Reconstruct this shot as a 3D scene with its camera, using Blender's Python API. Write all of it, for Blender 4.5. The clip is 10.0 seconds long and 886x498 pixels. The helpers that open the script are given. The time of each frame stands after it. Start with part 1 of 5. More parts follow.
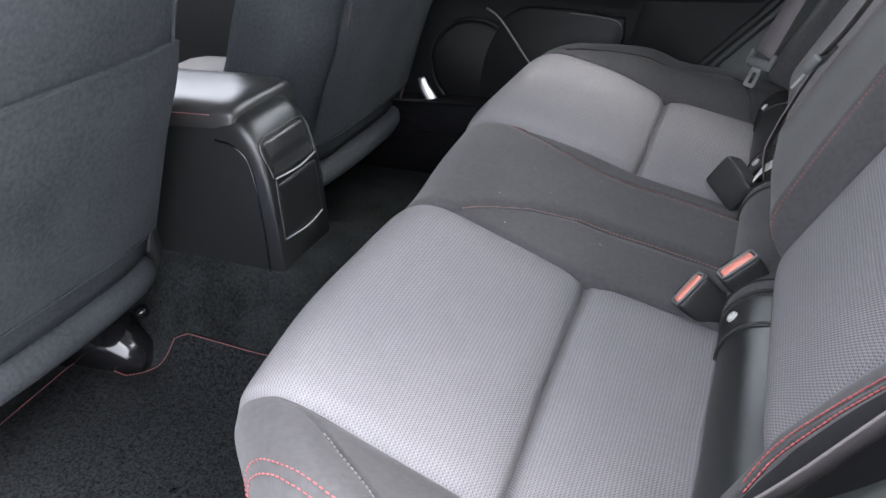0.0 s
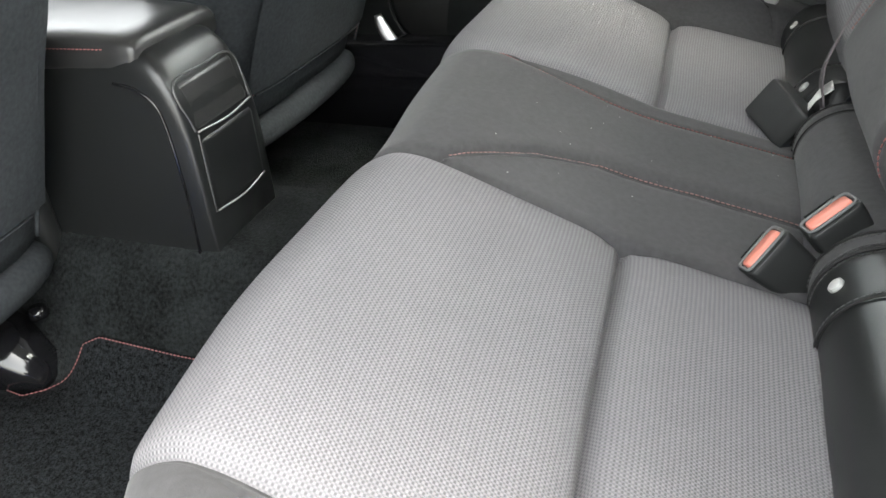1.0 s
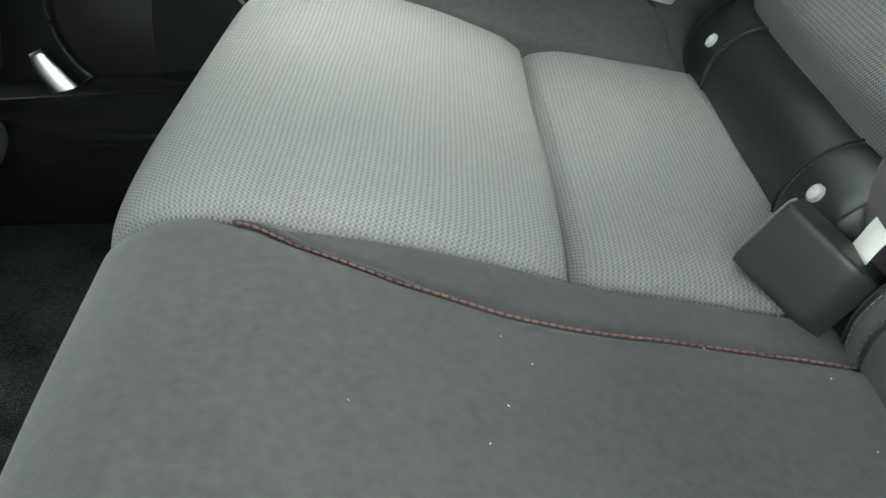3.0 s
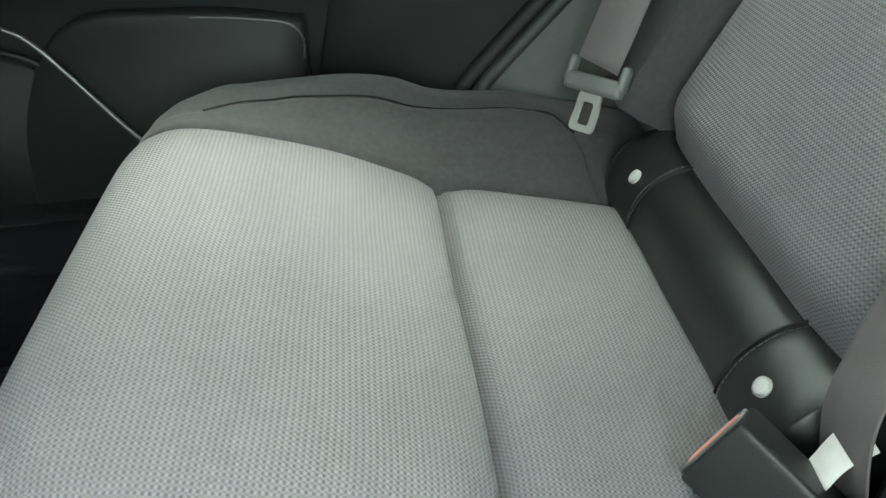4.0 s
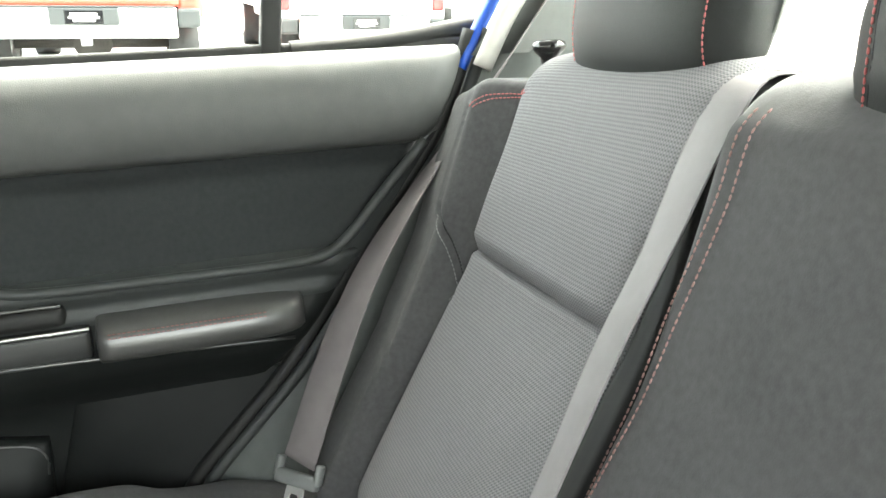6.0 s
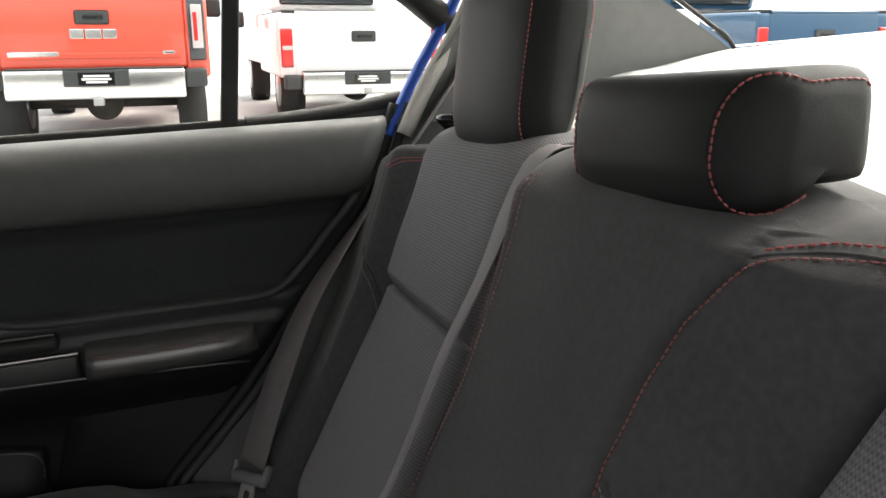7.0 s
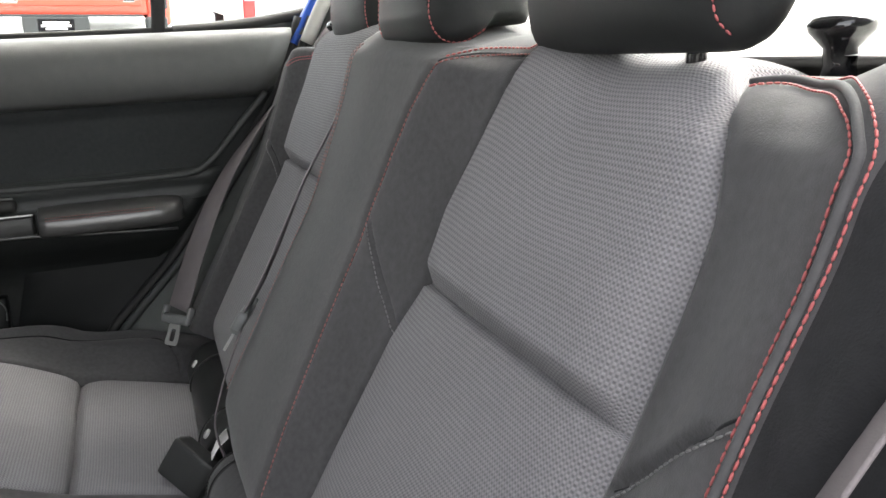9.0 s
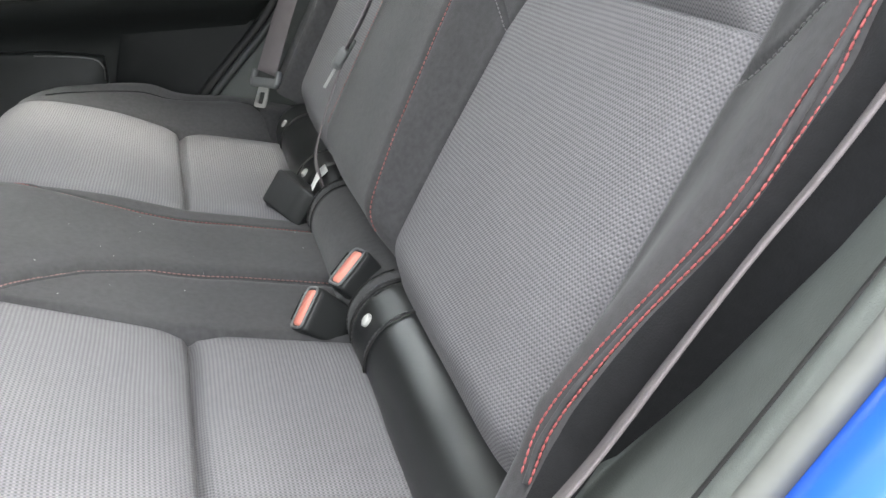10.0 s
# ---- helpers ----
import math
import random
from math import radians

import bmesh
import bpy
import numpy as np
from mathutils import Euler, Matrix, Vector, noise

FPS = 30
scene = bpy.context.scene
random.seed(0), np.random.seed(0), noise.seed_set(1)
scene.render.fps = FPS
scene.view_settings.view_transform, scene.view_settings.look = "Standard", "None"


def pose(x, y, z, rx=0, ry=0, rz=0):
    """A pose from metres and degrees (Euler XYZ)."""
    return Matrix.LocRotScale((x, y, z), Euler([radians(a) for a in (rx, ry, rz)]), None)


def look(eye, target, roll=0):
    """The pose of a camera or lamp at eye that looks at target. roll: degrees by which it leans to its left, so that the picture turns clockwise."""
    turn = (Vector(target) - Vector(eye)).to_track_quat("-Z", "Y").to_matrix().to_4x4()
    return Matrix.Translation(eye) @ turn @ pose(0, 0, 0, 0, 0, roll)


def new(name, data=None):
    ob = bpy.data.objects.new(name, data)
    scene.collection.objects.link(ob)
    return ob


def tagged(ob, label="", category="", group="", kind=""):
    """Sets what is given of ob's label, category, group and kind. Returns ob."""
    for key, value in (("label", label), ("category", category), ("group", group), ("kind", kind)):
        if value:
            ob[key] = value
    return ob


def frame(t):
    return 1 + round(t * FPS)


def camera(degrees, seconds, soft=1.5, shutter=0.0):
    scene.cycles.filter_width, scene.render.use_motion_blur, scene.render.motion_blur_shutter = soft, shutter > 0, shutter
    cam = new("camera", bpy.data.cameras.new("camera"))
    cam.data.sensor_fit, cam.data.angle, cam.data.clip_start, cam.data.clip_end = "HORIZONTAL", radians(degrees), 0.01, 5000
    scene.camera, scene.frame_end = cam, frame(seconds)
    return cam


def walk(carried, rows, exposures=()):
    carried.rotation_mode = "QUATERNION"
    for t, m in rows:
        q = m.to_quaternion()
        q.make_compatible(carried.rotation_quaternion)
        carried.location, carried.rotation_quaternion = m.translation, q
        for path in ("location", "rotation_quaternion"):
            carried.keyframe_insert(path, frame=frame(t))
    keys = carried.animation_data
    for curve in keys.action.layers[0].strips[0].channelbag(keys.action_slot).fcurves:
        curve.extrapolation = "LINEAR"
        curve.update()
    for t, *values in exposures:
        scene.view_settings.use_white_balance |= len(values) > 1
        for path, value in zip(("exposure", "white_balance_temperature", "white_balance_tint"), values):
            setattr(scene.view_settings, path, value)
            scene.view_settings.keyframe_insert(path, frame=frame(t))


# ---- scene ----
cam = camera(57.8, 10.0)
PATH = [
    (0, (0.002, -0.966, 0.99), (-0.707, 0.654, 0.057), -3.8),
    (0.5, (-0.064, -0.88, 0.913), (-0.76, 0.755, -0.004), -4.3),
    (1, (-0.104, -0.774, 0.872), (-0.713, 0.841, -0.138), -5.2),
    (1.5, (-0.156, -0.635, 0.84), (-0.668, 0.969, -0.24), -5.0),
    (2, (-0.187, -0.494, 0.793), (-0.635, 1.125, -0.293), -5.7),
    (3.3, (-0.221, -0.177, 0.826), (-0.241, 1.44, -0.351), -4.6),
    (3.5, (-0.22, -0.155, 0.835), (-0.199, 1.465, -0.337), -4.4),
    (4, (-0.207, -0.117, 0.867), (-0.122, 1.546, -0.241), -3.8),
    (4.5, (-0.186, -0.116, 0.89), (-0.042, 1.59, -0.143), -3.9),
    (5, (-0.155, -0.134, 0.962), (0.08, 1.617, 0.025), -4.1),
    (5.5, (-0.125, -0.18, 1.022), (0.38, 1.619, 0.309), -3.0),
    (6, (-0.109, -0.264, 1.057), (0.493, 1.572, 0.539), -2.7),
    (6.2, (-0.1, -0.3, 1.061), (0.504, 1.551, 0.604), -2.9),
    (7.3, (-0.03, -0.545, 1.087), (0.556, 1.326, 0.69), -3.9),
    (7.5, (-0.013, -0.576, 1.084), (0.587, 1.291, 0.691), -3.6),
    (8, (-0.012, -0.644, 1.077), (0.622, 1.206, 0.659), -3.6),
    (8.5, (-0.008, -0.726, 1.037), (0.646, 1.11, 0.593), -3.2),
    (9, (-0.023, -0.793, 1.003), (0.621, 1.034, 0.506), -3.0),
    (9.5, (-0.061, -0.839, 0.953), (0.516, 0.96, 0.299), -2.8),
    (10, (-0.11, -0.86, 0.898), (0.377, 0.885, 0.051), -2.0),
]
EXPOSURES = [
    (0.0, 3.83, 6350, 13),
    (0.5, 4.15, 6750, 10),
    (1.0, 4.05, 6900, 6),
    (2.0, 4.08, 6950, 0),
    (3.3, 4.38, 6650, -9),
    (4.5, 4.38, 6650, -9),
    (5.5, 5.18, 6850, -5),
    (6.2, 4.23, 7000, 3),
    (7.3, 2.05, 7100, 12),
    (8.0, 2.2, 7100, 12),
    (8.5, 2.95, 6950, 11),
    (9.0, 3.52, 6850, 10),
    (9.5, 4.05, 6650, 10),
    (10.0, 4.27, 6750, 7),
]
walk(cam, [(t, look(eye, target, roll)) for t, eye, target, roll in PATH], EXPOSURES)


# ---- light and exposure ----
world = bpy.data.worlds.new("sky")
scene.world = world
world.use_nodes = True
wn = world.node_tree.nodes
sky = wn.new("ShaderNodeTexSky")
sky.sky_type, sky.sun_disc = "NISHITA", False
sky.sun_elevation, sky.sun_rotation = radians(63), radians(76)
sky.air_density, sky.dust_density, sky.ozone_density = 1.0, 4.0, 1.0
hsv = wn.new("ShaderNodeHueSaturation")
hsv.inputs["Saturation"].default_value = 0.25
world.node_tree.links.new(sky.outputs["Color"], hsv.inputs["Color"])
world.node_tree.links.new(hsv.outputs["Color"], wn["Background"].inputs["Color"])
wn["Background"].inputs["Strength"].default_value = 0.15
sun = new("sun", bpy.data.lights.new("sun", "SUN"))
sun.data.energy, sun.data.angle, sun.data.color = 1.0, radians(50), (1.0, 0.97, 0.93)
sun.matrix_world = look((4.0, 1.0, 8.5), (0, 0, 0.5))


# ---- materials ----
def links(m):
    nt = m.node_tree
    return nt.nodes, nt.links.new


def material(name, color, rough=0.6, metal=0.0, grain=0.0, scale=60.0, bump=0.0, bscale=400.0, vary=0.25, coat=0.0, sheen=0.0, stain=3.0, spec=0.5, deep=0.001, span=0.4):
    """A surface with two scales of variation in colour and a fine relief."""
    m = bpy.data.materials.new(name)
    m.use_nodes = True
    n, link = links(m)
    b = n["Principled BSDF"]
    b.inputs["Roughness"].default_value = rough
    b.inputs["Metallic"].default_value = metal
    b.inputs["Coat Weight"].default_value = coat
    b.inputs["Sheen Weight"].default_value = sheen
    b.inputs["Specular IOR Level"].default_value = spec
    b.inputs["Sheen Roughness"].default_value = 0.5
    co = n.new("ShaderNodeTexCoord")
    big, small = n.new("ShaderNodeTexNoise"), n.new("ShaderNodeTexNoise")
    big.inputs["Scale"].default_value, small.inputs["Scale"].default_value = stain, scale
    big.inputs["Detail"].default_value, small.inputs["Detail"].default_value = 5, 4
    mix = n.new("ShaderNodeMath")
    mix.operation = "ADD"
    for tex in (big, small):
        link(co.outputs["Object"], tex.inputs["Vector"])
    link(big.outputs["Fac"], mix.inputs[0])
    link(small.outputs["Fac"], mix.inputs[1])
    rng = n.new("ShaderNodeMapRange")
    rng.inputs["From Min"].default_value, rng.inputs["From Max"].default_value = 1 - span, 1 + span
    rng.inputs["To Min"].default_value, rng.inputs["To Max"].default_value = 1 - vary, 1 + vary
    link(mix.outputs[0], rng.inputs["Value"])
    mul = n.new("ShaderNodeVectorMath")
    mul.operation = "SCALE"
    mul.inputs[0].default_value = color
    link(rng.outputs[0], mul.inputs["Scale"])
    link(mul.outputs[0], b.inputs["Base Color"])
    if bump:
        fine, bu = n.new("ShaderNodeTexNoise"), n.new("ShaderNodeBump")
        fine.inputs["Scale"].default_value, fine.inputs["Detail"].default_value = bscale, 3
        link(co.outputs["Object"], fine.inputs["Vector"])
        bu.inputs["Strength"].default_value, bu.inputs["Distance"].default_value = bump, deep
        link(fine.outputs["Fac"], bu.inputs["Height"])
        link(bu.outputs[0], b.inputs["Normal"])
    return m


def knit(name, light, dark, pu=0.0039, pv=0.0039, bump=0.6):
    """Spacer-mesh seat cloth: ribs across the seat with small staggered holes between them, laid out in metres over the cloth."""
    m = material(name, light, 0.85, vary=0.12, scale=220, spec=0.2)
    n, link = links(m)
    b = n["Principled BSDF"]
    uv, sep = n.new("ShaderNodeUVMap"), n.new("ShaderNodeSeparateXYZ")
    uv.uv_map = "cloth"
    wob, wadd = n.new("ShaderNodeTexNoise"), n.new("ShaderNodeMixRGB")
    wob.inputs["Scale"].default_value = 9
    wadd.blend_type, wadd.inputs[0].default_value = "ADD", 0.004
    link(uv.outputs[0], wob.inputs["Vector"])
    link(uv.outputs[0], wadd.inputs[1])
    link(wob.outputs["Color"], wadd.inputs[2])
    link(wadd.outputs[0], sep.inputs[0])
    waves = []
    for axis, pitch in (("X", pu), ("Y", pv)):
        s, c = n.new("ShaderNodeMath"), n.new("ShaderNodeMath")
        s.operation, c.operation = "MULTIPLY", "COSINE"
        s.inputs[1].default_value = 2 * math.pi / pitch
        link(sep.outputs[axis], s.inputs[0])
        link(s.outputs[0], c.inputs[0])
        waves.append(c)
    prod = n.new("ShaderNodeMath")
    prod.operation = "MULTIPLY"
    link(waves[0].outputs[0], prod.inputs[0])
    link(waves[1].outputs[0], prod.inputs[1])
    rib, ribs, mixw = n.new("ShaderNodeMath"), n.new("ShaderNodeMath"), n.new("ShaderNodeMath")
    rib.operation, ribs.operation, mixw.operation = "MULTIPLY", "COSINE", "MULTIPLY_ADD"
    rib.inputs[1].default_value = 2 * math.pi / pv
    link(sep.outputs["Y"], rib.inputs[0])
    link(rib.outputs[0], ribs.inputs[0])
    mixw.inputs[1].default_value = 0.55
    link(ribs.outputs[0], mixw.inputs[0])
    link(prod.outputs[0], mixw.inputs[2])
    hole = n.new("ShaderNodeMapRange")
    hole.interpolation_type = "SMOOTHSTEP"
    hole.inputs["From Min"].default_value, hole.inputs["From Max"].default_value = -1.2, 1.4
    link(mixw.outputs[0], hole.inputs["Value"])
    old = b.inputs["Base Color"].links[0].from_socket
    mixc = n.new("ShaderNodeMixRGB")
    link(hole.outputs[0], mixc.inputs[0])
    link(old, mixc.inputs[1])
    mixc.inputs[2].default_value = (*dark, 1)
    link(mixc.outputs[0], b.inputs["Base Color"])
    bu = n.new("ShaderNodeBump")
    bu.invert = True
    bu.inputs["Strength"].default_value, bu.inputs["Distance"].default_value = bump, 0.0010
    link(hole.outputs[0], bu.inputs["Height"])
    link(bu.outputs[0], b.inputs["Normal"])
    return m


MESH = knit("mesh_cloth", (0.230, 0.225, 0.233), (0.122, 0.119, 0.125), 0.0032, 0.0035, 0.65)
SUEDE = material("dark_suede", (0.058, 0.0572, 0.0592), 0.9, sheen=0.12, vary=0.24, scale=170, bump=0.25, bscale=900, stain=7, spec=0.15)
HIDE = material("black_leatherette", (0.011, 0.0118, 0.012), 0.33, spec=0.60, vary=0.15, bump=0.12, bscale=900)
THREAD = material("red_thread", (0.36, 0.085, 0.085), 0.6, vary=0.2, scale=300)
# two duller, greyer tones of the red thread
THREAD_DULL = material("muted_red_thread", (0.25, 0.095, 0.090), 0.7, vary=0.25, scale=300)
THREAD_MUTED = material("dull_red_thread", (0.26, 0.145, 0.135), 0.7, vary=0.3, scale=300)
THREAD_DARK = material("dark_thread", (0.09, 0.09, 0.088), 0.6, vary=0.2, scale=300)
THREAD_GREY = material("grey_thread", (0.15, 0.147, 0.147), 0.6, vary=0.2, scale=300)
CARPET = material("black_carpet", (0.0135, 0.0152, 0.0154), 0.95, vary=0.85, scale=230, bump=1.0, bscale=420, stain=14, spec=0.15, deep=0.003, span=0.28)
MATPILE = material("floor_mat_pile", (0.0125, 0.0138, 0.015), 0.95, vary=0.95, scale=420, bump=1.0, bscale=300, stain=190, spec=0.12, deep=0.004, span=0.26)
PLASTIC = material("black_plastic", (0.016, 0.017, 0.017), 0.45, vary=0.12, bump=0.2, bscale=1200)
# one trim plastic twice: darker right, paler left, side lighting put into the colour
QTRIM_SHADED = material("quarter_plastic_shaded", (0.064, 0.071, 0.067), 0.5, vary=0.15, bump=0.3, bscale=1000)
QTRIM_LIT = material("quarter_plastic_lit", (0.115, 0.128, 0.121), 0.5, vary=0.15, bump=0.3, bscale=1000)
TRIM = material("dark_trim_plastic", (0.030, 0.033, 0.033), 0.55, vary=0.15, bump=0.3, bscale=1000)
GLOSS = material("gloss_black", (0.008, 0.008, 0.009), 0.12, vary=0.1, coat=0.3)
SILVER = material("satin_silver", (0.45, 0.45, 0.45), 0.35, 1.0, vary=0.08)
PLATE = material("satin_steel_plate", (0.42, 0.42, 0.41), 0.42, 0.5, vary=0.08)
WEB = material("belt_webbing", (0.150, 0.133, 0.137), 0.8, vary=0.1, bump=0.6, bscale=1100)
BUCKLE_RED = material("buckle_red", (0.72, 0.25, 0.19), 0.4, vary=0.1)
SNAP = material("snap_button", (0.5, 0.5, 0.48), 0.35, vary=0.1)
TAG = material("white_tag", (0.75, 0.74, 0.72), 0.8, vary=0.1, scale=120)
BACKCLOTH = material("seat_back_cloth", (0.042, 0.046, 0.050), 0.95, vary=0.35, scale=180, bump=0.4, bscale=800, stain=6, spec=0.04)
HEADLINE = material("grey_headliner", (0.36, 0.36, 0.35), 0.95, vary=0.08, bump=0.3, bscale=900)
SHELF = material("light_grey_shelf", (0.42, 0.42, 0.41), 0.9, vary=0.12, bump=0.3, bscale=900)
PILLAR = material("pillar_trim", (0.11, 0.115, 0.112), 0.75, vary=0.12, bump=0.3, bscale=1000)
RUBBER = material("rubber_seal", (0.11, 0.115, 0.108), 0.55, vary=0.12)
BLUE = material("blue_paint", (0.006, 0.07, 0.42), 0.38, vary=0.05, coat=0.15)
CREAM = material("pale_pillar_trim", (0.42, 0.41, 0.38), 0.8, vary=0.08)
SPEAKER = material("speaker_grille", (0.005, 0.005, 0.005), 0.6, vary=0.2, bump=0.8, bscale=1500)
ASPHALT = material("pale_lot", (0.31, 0.31, 0.305), 0.8, vary=0.25, scale=12, bump=0.4, bscale=60, stain=0.4)
RED = material("red_paint", (0.70, 0.085, 0.05), 0.3, vary=0.05, coat=0.6)
WHITE = material("white_paint", (0.80, 0.80, 0.80), 0.35, vary=0.05, coat=0.5)
NAVY = material("dark_blue_paint", (0.02, 0.08, 0.16), 0.3, vary=0.05, coat=0.5)
CHROME = material("chrome", (0.75, 0.75, 0.75), 0.15, 1.0, vary=0.05)
TYRE = material("tyre", (0.02, 0.02, 0.02), 0.85, vary=0.2)
TAIL = material("red_lens", (0.55, 0.02, 0.02), 0.2, vary=0.1, coat=0.5)
CLEAR = material("clear_lens", (0.5, 0.45, 0.45), 0.2, vary=0.1, coat=0.5)
DGLASS = material("dark_glass", (0.04, 0.045, 0.05), 0.08, vary=0.1, coat=0.5)
UNDER = material("underbody", (0.05, 0.045, 0.04), 0.8, vary=0.4)


def glass_material(name):
    m = bpy.data.materials.new(name)
    m.use_nodes = True
    b = m.node_tree.nodes["Principled BSDF"]
    b.inputs["Base Color"].default_value = (0.92, 0.96, 0.94, 1)
    b.inputs["Roughness"].default_value = 0.0
    b.inputs["Transmission Weight"].default_value = 1.0
    b.inputs["IOR"].default_value = 1.03
    return m


GLASS = glass_material("window_glass")


# ---- mesh helpers ----
def finish(ob, mat, smooth=True):
    ob.data.materials.append(mat)
    if smooth:
        for p in ob.data.polygons:
            p.use_smooth = True
    return ob


def part(name, bm, mat, parent=None, label="", smooth=True):
    me = bpy.data.meshes.new(name)
    bmesh.ops.recalc_face_normals(bm, faces=bm.faces)
    bm.to_mesh(me)
    bm.free()
    ob = finish(new(name, me), mat, smooth)
    if parent is not None:
        ob.parent = parent
    if label:
        ob["label"] = label
    return ob


def raw(name, verts, faces, mat, parent=None, label="", uv=None, smooth=True):
    me = bpy.data.meshes.new(name)
    me.from_pydata([tuple(v) for v in verts], [], faces)
    if uv is not None:
        lay = me.uv_layers.new(name="cloth")
        idx = np.empty(len(me.loops), dtype=np.int32)
        me.loops.foreach_get("vertex_index", idx)
        lay.data.foreach_set("uv", np.asarray(uv, dtype=np.float32)[idx].ravel())
    ob = finish(new(name, me), mat, smooth)
    if parent is not None:
        ob.parent = parent
    if label:
        ob["label"] = label
    return ob


def thing(name, label, category, at=(0, 0, 0), group="", kind=""):
    ob = new(name)
    ob.empty_display_size = 0.05
    ob.location = at
    return tagged(ob, label, category, group, kind)


def settle(ob):
    """Keep parts of an Empty where they were modelled, in world metres."""
    bpy.context.view_layer.update()
    inv = Matrix.Translation(ob.location).inverted()
    for c in ob.children:
        c.matrix_parent_inverse = inv
    return ob


def middle(ob):
    return sum((v.co for v in ob.data.vertices), Vector()) / len(ob.data.vertices)


def nest(th, sub, host):
    """Hang the named small pieces under the nearest part that carries them."""
    parts_ = [c for c in th.children if c.type == "MESH"]
    hosts = [c for c in parts_ if c.name.split(".")[0] == host]
    for c in parts_:
        if c.name.split(".")[0] == sub and hosts:
            m = middle(c)
            c.parent = min(hosts, key=lambda h_: (middle(h_) - m).length)
            c.matrix_parent_inverse = Matrix.Identity(4)


def box(cx, cy, cz, sx, sy, sz, bevel=0.0, seg=2, bm=None, rot=None):
    bm = bm or bmesh.new()
    m = Matrix.Translation((cx, cy, cz)) @ (rot or Matrix.Identity(4)) @ Matrix.Diagonal((sx, sy, sz, 1))
    made = bmesh.ops.create_cube(bm, size=1.0, matrix=m)["verts"]
    if bevel:
        edges = {e for v in made for e in v.link_edges}
        bmesh.ops.bevel(bm, geom=list(edges), offset=bevel, segments=seg, affect="EDGES", profile=0.6)
    return bm


def cyl(r1, r2, h, m, seg=24, bm=None):
    bm = bm or bmesh.new()
    bmesh.ops.create_cone(bm, cap_ends=True, segments=seg, radius1=r1, radius2=r2, depth=h, matrix=m)
    return bm


def spline(pts, n):
    """n points on a Catmull-Rom curve through pts, evenly spaced in length."""
    p = np.asarray(pts, float)
    q = np.vstack([2 * p[0] - p[1], p, 2 * p[-1] - p[-2]])
    out = []
    for i in range(len(p) - 1):
        a, b, c, d = q[i], q[i + 1], q[i + 2], q[i + 3]
        for s in np.linspace(0, 1, 24, endpoint=False):
            out.append(0.5 * (2 * b + (c - a) * s + (2 * a - 5 * b + 4 * c - d) * s**2 + (3 * b - a - 3 * c + d) * s**3))
    out = np.array(out + [p[-1]])
    l = np.r_[0, np.cumsum(np.linalg.norm(np.diff(out, axis=0), axis=1))]
    t = np.linspace(0, l[-1], n)
    return np.stack([np.interp(t, l, out[:, k]) for k in range(p.shape[1])], 1)


def grid_faces(nu, nv, closed=False):
    f = []
    for i in range(nu - 1):
        for j in range(nv if closed else nv - 1):
            k = (j + 1) % nv
            f.append((i * nv + j, (i + 1) * nv + j, (i + 1) * nv + k, i * nv + k))
    return f


def loft(name, rings, mat, parent=None, label="", caps=True):
    """A skin over closed rings of equal count."""
    r = np.asarray(rings, float)
    f = grid_faces(len(r), r.shape[1], True)
    if caps:
        f += [tuple(range(r.shape[1]))[::-1], tuple((len(r) - 1) * r.shape[1] + k for k in range(r.shape[1]))]
    bm = bmesh.new()
    vs = [bm.verts.new(v) for v in r.reshape(-1, 3)]
    for q in f:
        try:
            bm.faces.new([vs[i] for i in q])
        except ValueError:
            pass
    return part(name, bm, mat, parent, label)


def superring(n, a, b, power=4.0):
    t = np.linspace(0, 2 * math.pi, n, endpoint=False)
    c, s = np.cos(t), np.sin(t)
    return np.stack([a * np.sign(c) * np.abs(c) ** (2 / power), b * np.sign(s) * np.abs(s) ** (2 / power)], 1)


def tube(name, pts, r, mat, parent=None, label="", n=None, sides=8, squash=1.0):
    p = spline(pts, n or max(8, 6 * len(pts)))
    d = np.gradient(p, axis=0)
    d /= np.linalg.norm(d, axis=1)[:, None]
    ref = np.array([0, 0, 1.0]) if abs(d[:, 2]).mean() < 0.8 else np.array([0, 1.0, 0])
    rings = []
    for c, t in zip(p, d):
        u = np.cross(t, ref)
        u /= np.linalg.norm(u)
        w = np.cross(u, t)
        ang = np.linspace(0, 2 * math.pi, sides, endpoint=False)
        rings.append(c + r * (np.cos(ang)[:, None] * u + squash * np.sin(ang)[:, None] * w))
    return loft(name, rings, mat, parent, label)


def ribbon(name, centre, across, width, thick, mat, parent=None, label="", n=60):
    """A belt: a strap of that width along a smooth path, lying across the given directions."""
    c = spline(centre, n)
    q = np.asarray(across, float)
    a = np.stack([np.interp(np.linspace(0, len(q) - 1, n), np.arange(len(q)), q[:, k]) for k in range(3)], 1)
    a /= np.linalg.norm(a, axis=1)[:, None]
    d = np.gradient(c, axis=0)
    d /= np.linalg.norm(d, axis=1)[:, None]
    a -= (a * d).sum(1)[:, None] * d
    a /= np.linalg.norm(a, axis=1)[:, None]
    nn = np.cross(d, a)
    rings = []
    for p, u, w in zip(c, a, nn):
        rings.append([p + u * x * width / 2 + w * y * thick / 2 for x, y in ((-1, -0.5), (-0.97, -1), (0.97, -1), (1, -0.5), (1, 0.5), (0.97, 1), (-0.97, 1), (-1, 0.5))])
    return loft(name, rings, mat, parent, label)


